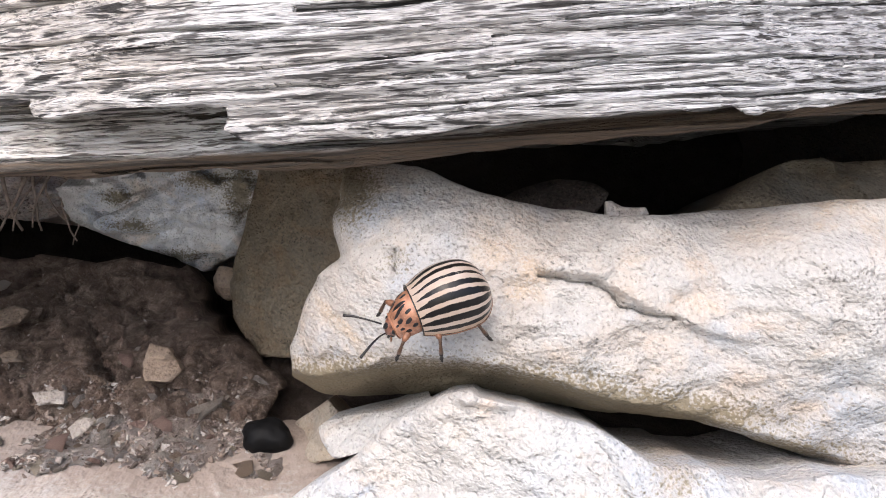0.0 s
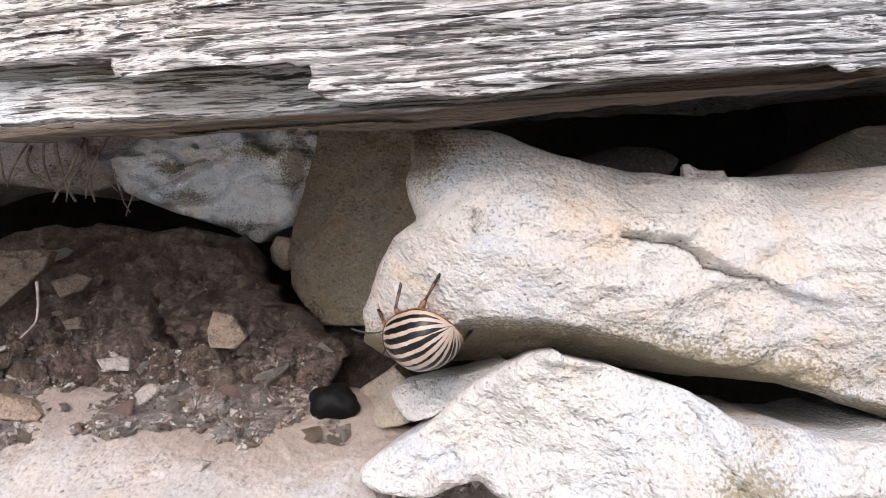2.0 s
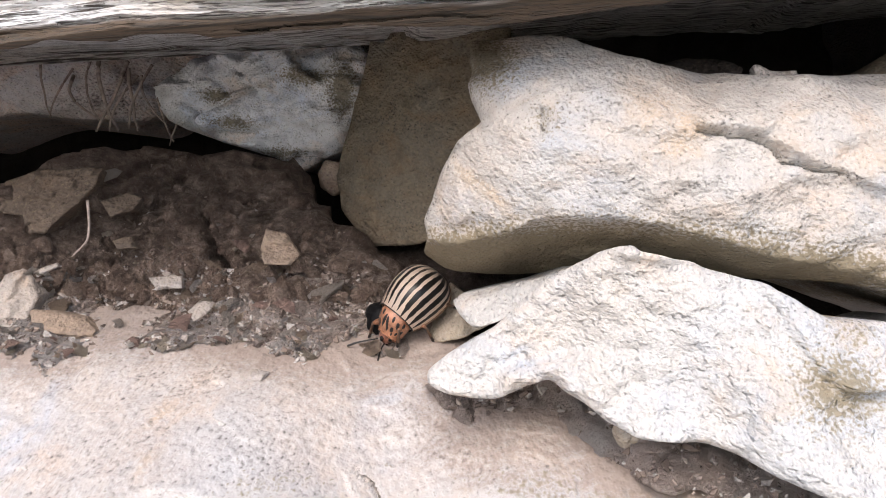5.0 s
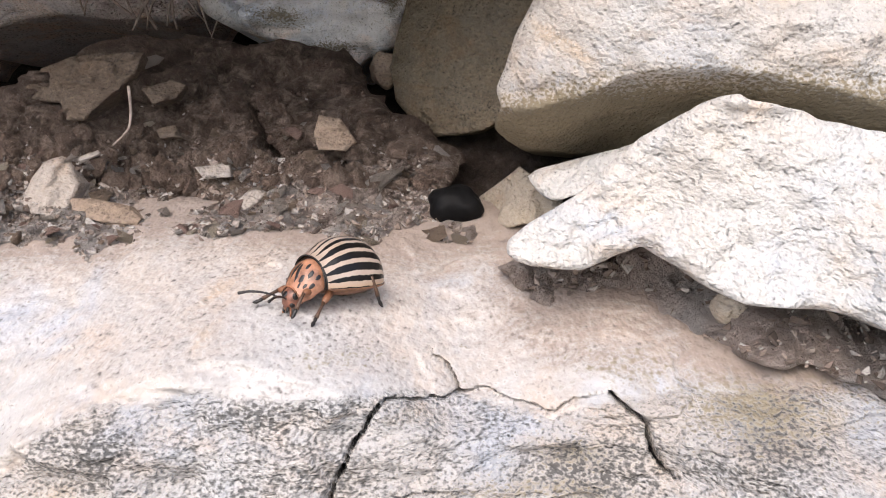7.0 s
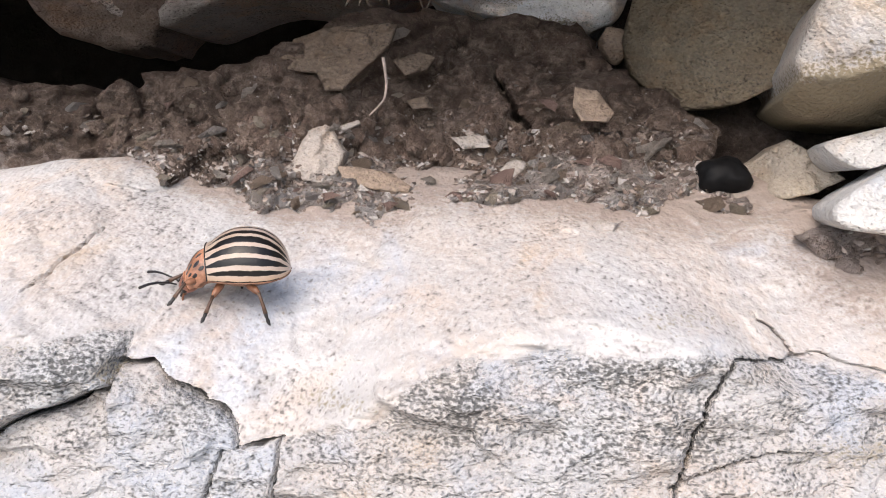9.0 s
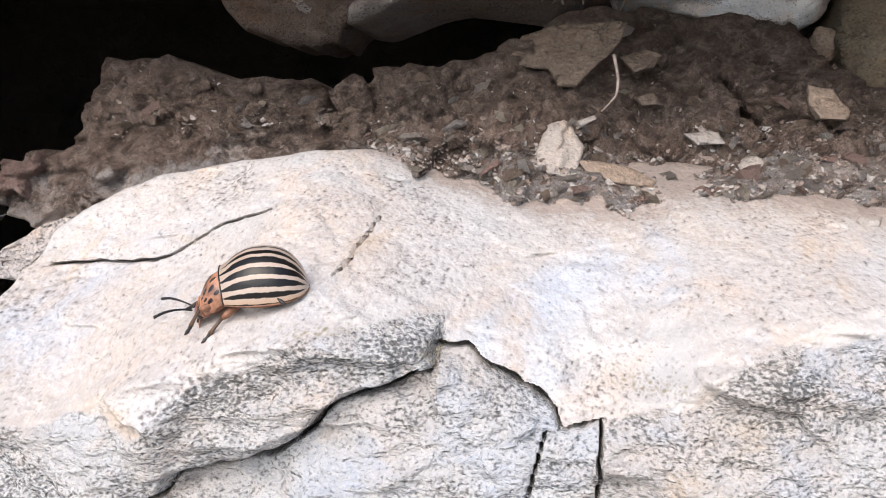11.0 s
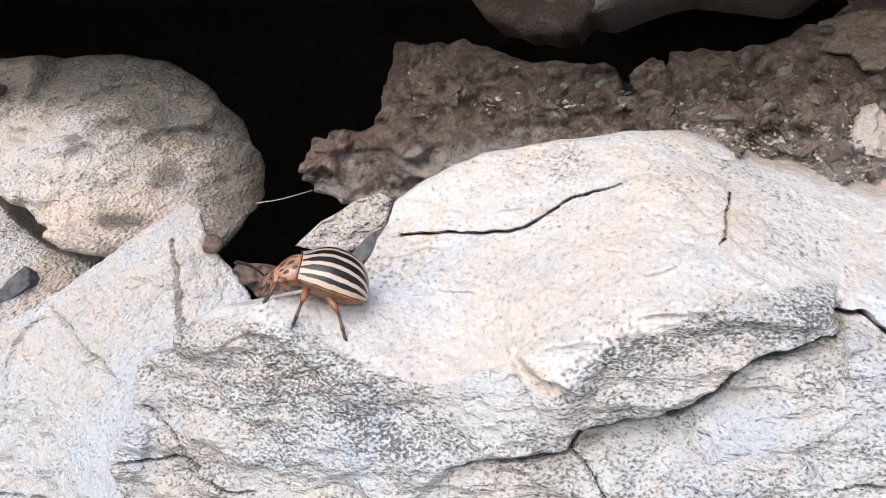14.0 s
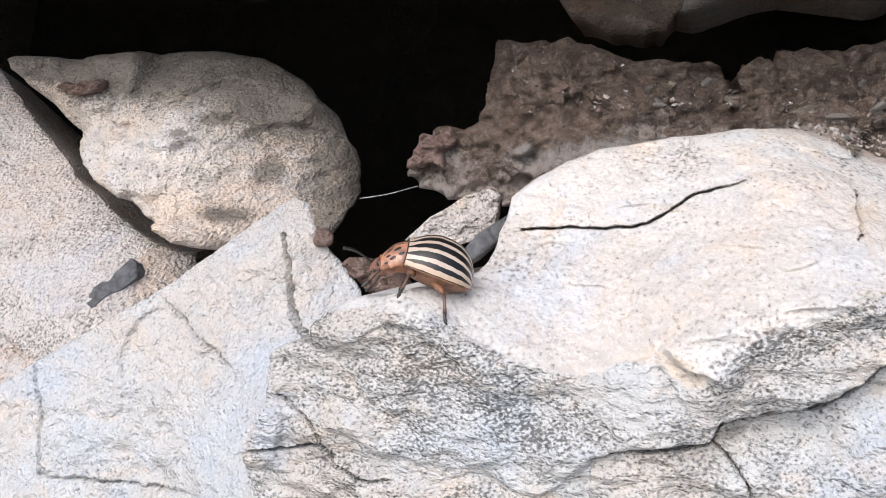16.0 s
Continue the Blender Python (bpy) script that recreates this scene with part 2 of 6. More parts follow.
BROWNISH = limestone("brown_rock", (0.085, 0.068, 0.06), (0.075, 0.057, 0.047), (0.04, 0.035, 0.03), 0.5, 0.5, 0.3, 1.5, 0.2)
SOIL = soil_like("brown_soil", (0.118, 0.086, 0.069), (0.37, 0.295, 0.245), (0.19, 0.134, 0.106))
# a darker copy of SOIL, with the shade of the gap in its tones
DARK_EARTH = soil_like("shade_coloured_earth", (0.075, 0.058, 0.049), (0.17, 0.135, 0.115), (0.10, 0.074, 0.06))
# near black: the darkness of the hollow is put into this colour
HOLLOW_DARK = soil_like("hollow_dark", (0.022, 0.017, 0.014), (0.045, 0.036, 0.030), (0.030, 0.021, 0.017), 0.1)
WOOD = weathered_wood("weathered_grey_wood", (0.66, 0.645, 0.63), (0.05, 0.047, 0.045), 3.7, 0.8)
WOOD_LOW = weathered_wood("brown_grey_wood", (0.76, 0.77, 0.78), (0.07, 0.06, 0.05), 3.7)
TAN = limestone("tan_flake_stone", (0.32, 0.25, 0.195), (0.29, 0.215, 0.16), (0.13, 0.10, 0.08), 0.12, 0.3, 0.2, 1.0, 0.3)
SLABROCK = limestone("pinkish_slab_limestone", (0.46, 0.43, 0.41), (0.44, 0.385, 0.35), (0.20, 0.185, 0.17), 0.6, 0.5, 0.0, 2.0, 0.5)
GREYSTONE = limestone("grey_chip_stone", (0.41, 0.37, 0.335), (0.38, 0.325, 0.28), (0.19, 0.17, 0.15), 0.12, 0.3, 0.2, 1.0, 0.3)
SLATE = limestone("brown_slate", (0.15, 0.118, 0.092), (0.135, 0.10, 0.075), (0.07, 0.055, 0.045), 0.12, 0.3, 0.2, 1.0, 0.3)
DARKFLAKE = plain("dark_grey_flake", (0.085, 0.085, 0.09), 0.9, 0.5)
GRIT = mixed_grit("mixed_grit")
BLACKSTONE = plain("black_pebble_stone", (0.007, 0.007, 0.0075), 0.55, 0.4, 700, 0.0, 0.12)
ROOT = plain("dry_root", (0.42, 0.34, 0.30), 0.9, 0.5)
THREAD = plain("spider_thread", (0.4, 0.4, 0.4), 0.6)
CLAY = soil_like("pink_clay", (0.22, 0.145, 0.12), (0.38, 0.29, 0.26), (0.27, 0.18, 0.15))


# ---- forms: a relief is laid out in mm across (u), up (w) and away (d) along a line of sight that dips 15 degrees ----
DIP = radians(15)
COS, SIN = math.cos(DIP), math.sin(DIP)


def to_world(p):
    """mm along u, w, d to metres along x, y, z."""
    p = np.asarray(p, float) / 1000
    return np.stack([p[..., 0], p[..., 1] * SIN + p[..., 2] * COS, p[..., 1] * COS - p[..., 2] * SIN + 0.08], -1)


class Form:
    """A smooth surface d(u, w) bent through a few knots."""

    def __init__(self, knots, soft=5.0):
        self.k = np.array(knots, float)
        n = len(self.k)
        a = np.zeros((n + 3, n + 3))
        a[:n, :n] = self.bend(self.k[:, None, :2] - self.k[None, :, :2]) + soft * np.eye(n)
        a[:n, n], a[:n, n + 1:] = 1, self.k[:, :2]
        a[n:, :n] = a[:n, n:].T
        self.c = np.linalg.solve(a, np.r_[self.k[:, 2], 0, 0, 0])

    def bend(self, v):
        r2 = (v ** 2).sum(-1) + 1e-9
        return r2 * np.log(r2) * 0.5

    def __call__(self, uw):
        n = len(self.k)
        out = self.c[n] + uw @ self.c[n + 1:]
        for i in range(n):
            out = out + self.c[i] * self.bend(uw - self.k[i, :2])
        return out


def lattice(i, j, k, seed):
    h = (i * 374761393 + j * 668265263 + k * 2147483647 + seed * 1274126177) & 0xFFFFFFFF
    h = ((h ^ (h >> 13)) * 1274126177) & 0xFFFFFFFF
    h = ((h ^ (h >> 16)) * 2246822519) & 0xFFFFFFFF
    return ((h ^ (h >> 15)) & 0xFFFF) / 32767.5 - 1.0


def value_noise(p, seed):
    f = np.floor(p)
    i = f.astype(np.int64)
    t = p - f
    t = t * t * t * (t * (t * 6 - 15) + 10)
    out = 0
    for a in (0, 1):
        for b in (0, 1):
            for c in (0, 1):
                wgt = (t[..., 0] if a else 1 - t[..., 0]) * (t[..., 1] if b else 1 - t[..., 1]) * (t[..., 2] if c else 1 - t[..., 2])
                out = out + wgt * lattice(i[..., 0] + a, i[..., 1] + b, i[..., 2] + c, seed)
    return out


def fbm(p, size, octaves=4, seed=1, gain=0.5, ridged=False):
    """Layered noise; size: mm along u, w, d."""
    out, amp, tot = 0, 1.0, 0.0
    q = np.asarray(p, float) / np.asarray(size, float)
    for o in range(octaves):
        n = value_noise(q + 17.3 * o, seed + 31 * o)
        out = out + amp * ((1 - 2 * np.abs(n)) if ridged else n)
        tot += amp
        amp *= gain
        q = q * 2.03
    return 1.7 * out / tot


def facets(q, size, seed, crisp=9.0):
    """Broken planes: each cell of a jittered net has its own height and tilt."""
    g = np.asarray(q, float)[:, :2] / np.asarray(size, float)[:2]
    f = np.floor(g).astype(np.int64)
    total, weight = 0, 1e-9
    for a in (-1, 0, 1):
        for b in (-1, 0, 1):
            i, j = f[:, 0] + a, f[:, 1] + b
            c = np.stack([i + 0.5 + 0.45 * lattice(i, j, i * 0, seed), j + 0.5 + 0.45 * lattice(i, j, i * 0 + 1, seed)], 1)
            v = g - c
            w = np.exp(-crisp * (v ** 2).sum(1))
            total = total + w * (0.6 * lattice(i, j, i * 0 + 2, seed) + 0.9 * v[:, 0] * lattice(i, j, i * 0 + 3, seed) + 0.9 * v[:, 1] * lattice(i, j, i * 0 + 4, seed))
            weight = weight + w
    return total / weight


def roughness(p, layer, seed):
    height, size, octaves, ridged = layer
    if ridged == "facet":
        bent = p[:, :2] + 0.25 * size[0] * np.stack([value_noise(p / size[0] * 1.7, seed + 61), value_noise(p / size[0] * 1.7 + 5, seed + 62)], 1)
        return height * facets(bent, size, seed + 70, octaves)
    return height * fbm(p, size, octaves, seed, 0.55, ridged)


def curve_through(pts, per=6, closed=True):
    """A smooth line through the points."""
    p = np.array(pts, float)
    n = len(p)
    out = []
    for i in range(n if closed else n - 1):
        a, b, c, d = (p[(i + k) % n] if closed else p[min(max(i + k, 0), n - 1)] for k in (-1, 0, 1, 2))
        for s in np.arange(per) / per:
            cat = 0.5 * (2 * b + (c - a) * s + (2 * a - 5 * b + 4 * c - d) * s * s + (3 * b - a - 3 * c + d) * s ** 3)
            out.append(0.45 * (b + (c - b) * s) + 0.55 * cat)
    if not closed:
        out.append(p[-1])
    return np.array(out)


def near_line(q, line, closed):
    """For points q: distance to the line, nearest point, side (+ to the left of the way along it) and place along it, 0 to 1."""
    a = line
    b = np.roll(line, -1, 0) if closed else line[1:]
    a = a if closed else line[:-1]
    best = np.full(len(q), 1e9)
    foot, side, place = np.zeros_like(q), np.zeros(len(q)), np.zeros(len(q))
    for n, (s, e) in enumerate(zip(a, b)):
        v = e - s
        t = np.clip(((q - s) @ v) / max(v @ v, 1e-9), 0, 1)
        f = s + t[:, None] * v
        r = np.hypot(*(q - f).T)
        m = r < best
        best[m], foot[m], place[m] = r[m], f[m], (n + t[m]) / len(a)
        side[m] = np.sign(v[0] * (q[m, 1] - s[1]) - v[1] * (q[m, 0] - s[0]))
    return best, foot, side, place


def inside(q, line):
    odd = np.zeros(len(q), bool)
    for s, e in zip(line, np.roll(line, -1, 0)):
        if s[1] == e[1]:
            continue
        m = (s[1] > q[:, 1]) != (e[1] > q[:, 1])
        odd ^= m & (q[:, 0] < (e[0] - s[0]) * (q[:, 1] - s[1]) / (e[1] - s[1]) + s[0])
    return odd


def ragged(lp, seed):
    """A crack's line, broken up a little."""
    return lp + 0.24 * np.stack([fbm(np.c_[lp, lp[:, :1] * 0], (1.7, 1.7, 1), 4, seed + 11, 0.6), fbm(np.c_[lp, lp[:, :1] * 0 + 5], (1.7, 1.7, 1), 4, seed + 12, 0.6)], 1)


class Faces(list):
    front = None  # how many of them, from the first, are the smooth face


def relief(form, outline, step=0.3, edge=1.2, back=20.0, rough=(), cracks=(), lips=(), swells=(), jag=0.15, sharp=False, seed=1, taper=0.9, slant=0.0, rise=0.0, folds=()):
    """A stone as vertices (mm) and faces: the form within the outline, its rim rounded off by edge, closed behind by back mm.
    rough: (height, size, octaves, ridged) noise; cracks: (line, half width, depth); lips: (line, height, fall) steps that stand proud
    on the line's left; swells: (u, w, radius u, radius w, height)."""
    su, sw = step if isinstance(step, tuple) else (step, step)
    line = np.array(outline, float) if sharp else curve_through(outline)
    if sharp:
        line = curve_through(outline, 5)
        line = np.concatenate([np.linspace(a, b, 6)[:-1] for a, b in zip(np.array(outline, float), np.roll(np.array(outline, float), -1, 0))])
    if jag:
        z = np.zeros(len(line))
        line = line + jag * np.stack([fbm(np.c_[line, z], (2.5, 2.5, 1), 4, seed + 5), fbm(np.c_[line, z + 9], (2.5, 2.5, 1), 4, seed + 6)], 1)
    lo, hi = line.min(0) - (su, sw), line.max(0) + (su, sw)
    us, ws = np.arange(lo[0], hi[0] + su, su), np.arange(lo[1], hi[1] + sw, sw)
    q = np.stack(np.meshgrid(us, ws), -1).reshape(-1, 2)
    nu, nw = len(us), len(ws)
    ins = inside(q, line)
    g = ins.reshape(nw, nu)
    cell = g[:-1, :-1] | g[1:, :-1] | g[:-1, 1:] | g[1:, 1:]
    cj, ci = np.nonzero(cell)
    a = cj * nu + ci
    quads = np.stack([a, a + 1, a + nu + 1, a + nu], 1)
    used = np.unique(quads)
    index = np.full(len(q), -1)
    index[used] = np.arange(len(used))
    quads = index[quads]
    q, ins = q[used], ins[used]
    dist, foot, _, _ = near_line(q, line, True)
    q[~ins] = foot[~ins]
    dist[~ins] = 0
    cuts = []
    for path, width, depth in cracks:
        lp = curve_through(path, 5, False)
        lp = ragged(lp, seed)
        near = (q[:, 0] > lp[:, 0].min() - 2) & (q[:, 0] < lp[:, 0].max() + 2) & (q[:, 1] > lp[:, 1].min() - 2) & (q[:, 1] < lp[:, 1].max() + 2)
        idx = np.nonzero(near)[0]
        if not len(idx):
            continue
        r, f, _, s = near_line(q[idx], lp, False)
        cell_size = min(su, sw)
        free = dist[idx] > 0.3
        snap = (r < 0.74 * cell_size) & free
        wd = width * (0.6 + 0.4 * np.sin(np.pi * np.clip(s * 0.9 + 0.1, 0, 1))) * (1 + 0.5 * value_noise(np.c_[s * 14, s * 0, s * 0 + seed], 3))
        close = (r >= 0.74 * cell_size) & (r < 2.0 * cell_size) & free
        wish = np.minimum(wd, 1.2 * cell_size) + (r - 0.74 * cell_size) / (1.26 * cell_size) * (2.0 * cell_size - np.minimum(wd, 1.2 * cell_size))
        pull = np.where(close, wish / np.maximum(r, 1e-6), 1.0)
        at_crack = q[idx]
        q[idx] = np.where(snap[:, None], f, np.where(close[:, None], f + (at_crack - f) * pull[:, None], at_crack))
        r = np.where(snap, 0, np.where(close, wish, r))
        cuts.append((idx, depth * np.clip(1 - r / np.maximum(wd, 1e-3), 0, 1) ** 0.6 * np.clip(6 * (1 - s), 0.25, 1)))
    d = form(q)
    for u, w, ru, rw, h in swells:
        d = d - h * np.exp(-((q[:, 0] - u) / ru) ** 2 - ((q[:, 1] - w) / rw) ** 2)
    for path, slope in folds:  # below the line the face turns under
        p = np.array(path, float)
        d = d + slope * np.clip(np.interp(q[:, 0], p[:, 0], p[:, 1]) + 0.35 * fbm(np.c_[q, q[:, :1] * 0], (4, 9, 1), 4, seed + 41) - q[:, 1], 0, None)
    for path, h, fall in lips:
        lp = curve_through(path, 5, False)
        lp = lp + 0.25 * np.stack([fbm(np.c_[lp, lp[:, :1] * 0], (1.2, 1.2, 1), 3, seed + 13), fbm(np.c_[lp, lp[:, :1] * 0 + 5], (1.2, 1.2, 1), 3, seed + 14)], 1)
        r, _, sd, s = near_line(q, lp, False)
        fade = np.clip(6 * s, 0, 1) * np.clip(14 * (1 - s), 0, 1)
        d = d - h * fade * np.exp(-r / fall) * (sd > 0) * np.clip(r / 0.35, 0.2, 1)
    p3 = np.c_[q[:, 0], q[:, 1] - slant * q[:, 0], d]
    for height, size, octaves, ridged in rough:
        d = d - roughness(p3, (height, size, octaves, ridged), seed)
    er = edge * (1 + 0.5 * fbm(p3, (4, 4, 8), 3, seed + 3))
    x = np.clip(1 - dist / np.maximum(er, 1e-3), 0, 1)
    d = d + er * (1 - np.sqrt(np.clip(1 - x * x, 0, 1)))
    for idx, deep in cuts:
        d[idx] += deep
    front = np.c_[q, d]
    # the rim, and the back
    e = np.concatenate([quads[:, [0, 1]], quads[:, [1, 2]], quads[:, [2, 3]], quads[:, [3, 0]]])
    key = np.sort(e, 1)
    _, inv, cnt = np.unique(key[:, 0] * (len(q) + 1) + key[:, 1], return_inverse=True, return_counts=True)
    rim = e[cnt[inv] == 1]
    ids = np.unique(rim)
    mid = front[ids].copy()
    centre = front.mean(0)
    mid[:, :2] = centre[:2] + (mid[:, :2] - centre[:2]) * (1 - (1 - taper) * 0.4)
    mid[:, 2] += back * 0.5
    mid[:, 1] += rise * 0.5
    base = len(front)
    at = np.full(len(front), -1)
    at[ids] = base + np.arange(len(ids))
    centre[2] = front[ids][:, 2].max() + back
    far = centre + (front[ids] - centre) * (taper, taper, 0)
    far[:, 1] += rise
    verts = np.concatenate([front, mid, far, centre[None]])
    last, n = len(verts) - 1, len(ids)
    faces = Faces(quads.tolist())
    faces.front = len(faces)
    for s, t in rim:
        faces.append((t, s, at[s], at[t]))
        faces.append((at[t], at[s], at[s] + n, at[t] + n))
        faces.append((at[t] + n, at[s] + n, last))
    return verts, faces


def split(verts, faces, outline, deep):
    """Lifts the faces within the outline out as a piece of their own, closed at its sides deep mm back; gives the rest and the piece."""
    mids = np.array([verts[list(f)].mean(0)[:2] for f in faces[:faces.front]])
    own = inside(mids, outline)
    rest = Faces([f for f, o in zip(faces[:faces.front], own) if not o])
    rest.front = len(rest)
    rest.extend(faces[faces.front:])
    mine = np.array([f for f, o in zip(faces[:faces.front], own) if o])
    e = np.concatenate([mine[:, [0, 1]], mine[:, [1, 2]], mine[:, [2, 3]], mine[:, [3, 0]]])
    key = np.sort(e, 1)
    _, inv, cnt = np.unique(key[:, 0] * (len(verts) + 1) + key[:, 1], return_inverse=True, return_counts=True)
    rim = e[cnt[inv] == 1]
    used = np.unique(mine)
    at = np.full(len(verts), -1)
    at[used] = np.arange(len(used))
    ids = np.unique(rim)
    behind = np.full(len(verts), -1)
    behind[ids] = len(used) + np.arange(len(ids))
    piece = Faces(at[mine].tolist())
    piece.front = len(piece)
    piece.extend((at[t], at[s], behind[s], behind[t]) for s, t in rim)
    back = verts[ids].copy()
    back[:, 2] += deep
    return rest, (np.concatenate([verts[used], back]), piece)


def mesh_object(name, verts, faces, mat, parent=None, label="", zones=None, flat=False):
    """One mesh object from places in metres; its origin at its base."""
    verts = np.asarray(verts, float)
    o = np.array([*((verts.min(0) + verts.max(0)) / 2)[:2], verts[:, 2].min()])
    me = bpy.data.meshes.new(name)
    me.from_pydata((verts - o).tolist(), [], [tuple(int(i) for i in f) for f in faces])
    me.materials.append(mat)
    for key, values in (zones or {}).items():
        me.attributes.new(key, "FLOAT", "POINT").data.foreach_set("value", np.asarray(values, np.float32))
    front = faces.front if isinstance(faces, Faces) else 0 if flat else len(me.polygons)
    me.polygons.foreach_set("use_smooth", [i < front for i in range(len(me.polygons))])
    me.update()
    ob = new(name, me)
    ob.location = o
    if parent:
        ob.parent = parent
        ob.location = Vector(o) - parent.location
    if label:
        ob["label"] = label
    return ob


def stone(name, mat, knots, outline, label="", category="", kind="", parent=None, group="", form=None, patches=(), zones=None, **how):
    """patches: (u, w, radius u, radius w, strength) of tan and olive stains, and of shade put into the colour."""
    v, f = relief(form or Form(knots), outline, **how)
    stain = np.zeros(len(v))
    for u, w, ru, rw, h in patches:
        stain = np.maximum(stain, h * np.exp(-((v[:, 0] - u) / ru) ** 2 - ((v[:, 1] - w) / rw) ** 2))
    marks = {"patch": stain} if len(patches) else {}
    marks.update({key: of(v) for key, of in (zones or {}).items()})
    ob = mesh_object(name, to_world(v), f, mat, parent, "", marks)
    return tagged(ob, label, category, group, kind) if label or kind else ob


def thing(name, place, label, category, group="", kind=""):
    e = new(name)
    e.location = place
    return tagged(e, label, category, group, kind)


def tube(points, radii, sides=6):
    """Vertices and faces of a round rod through the points."""
    pts = [Vector(p) for p in points]
    verts, faces = [], []
    for i, p in enumerate(pts):
        way = (pts[min(i + 1, len(pts) - 1)] - pts[max(i - 1, 0)]).normalized()
        a = way.orthogonal().normalized()
        b = way.cross(a)
        for k in range(sides):
            t = 2 * math.pi * k / sides
            verts.append(tuple(p + (a * math.cos(t) + b * math.sin(t)) * radii[i]))
    for i in range(len(pts) - 1):
        for k in range(sides):
            j = (k + 1) % sides
            faces.append((i * sides + k, i * sides + j, (i + 1) * sides + j, (i + 1) * sides + k))
    faces.append(tuple(reversed(range(sides))))
    faces.append(tuple(range((len(pts) - 1) * sides, len(pts) * sides)))
    return verts, faces


# ---- setting ----
def ground():
    # out of view; acts as a reflector under the wall
    n, size = 40, 12.0
    xs = np.linspace(-1, 1, n + 1) ** 3 * size
    v = [(x, y, -0.32 + 0.01 * math.sin(9 * x) * math.cos(7 * y)) for y in xs for x in xs]
    f = [(j * (n + 1) + i, j * (n + 1) + i + 1, (j + 1) * (n + 1) + i + 1, (j + 1) * (n + 1) + i) for j in range(n) for i in range(n)]
    tagged(mesh_object("ground", v, f, BOUNCE_GROUND), "unseen ground at the foot of the wall, pale to throw light up", "ground", "", "structure")


def wall_core():
    """Closes the hollow behind the stones: earth coloured near black, and unseen boxes against light."""
    back = stone("wall_core", HOLLOW_DARK, None, [(-260, -90), (130, -90), (130, 60), (-260, 60)], form=lambda q: 205 + 0.03 * q[:, 1],
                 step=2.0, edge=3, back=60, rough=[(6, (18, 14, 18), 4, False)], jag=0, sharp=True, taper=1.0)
    tagged(back, "earth and rubble deep inside the wall, coloured near black for shade", "wall", "", "structure")
    # unseen boxes against stray light; the middle top is raised to let some in
    for name, lo, hi in (("shade_top", (-0.27, 0.112, 0.090), (-0.105, 0.26, 0.20)), ("shade_top", (-0.105, 0.110, 0.120), (-0.012, 0.26, 0.20)), ("shade_top", (-0.012, 0.112, 0.090), (0.14, 0.26, 0.20)), ("shade_left", (-0.30, 0.10, -0.3), (-0.225, 0.26, 0.13)),
                         ("shade_right", (0.056, 0.10, -0.3), (0.14, 0.26, 0.13)), ("wall_bottom", (-0.27, 0.09, -0.33), (0.14, 0.26, -0.045))):
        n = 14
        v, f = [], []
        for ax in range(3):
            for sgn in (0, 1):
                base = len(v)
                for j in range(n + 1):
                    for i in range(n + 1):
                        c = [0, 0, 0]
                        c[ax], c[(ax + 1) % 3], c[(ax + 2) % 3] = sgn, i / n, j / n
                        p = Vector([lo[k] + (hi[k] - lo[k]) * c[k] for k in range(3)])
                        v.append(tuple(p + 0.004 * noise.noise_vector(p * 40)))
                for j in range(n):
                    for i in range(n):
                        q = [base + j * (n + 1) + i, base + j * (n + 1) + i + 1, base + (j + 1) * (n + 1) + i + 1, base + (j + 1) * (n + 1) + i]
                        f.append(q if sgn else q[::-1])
        tagged(mesh_object(name, v, f, BROWNISH), "unseen rubble box added around the hollow to keep light out", "wall", "", "structure")


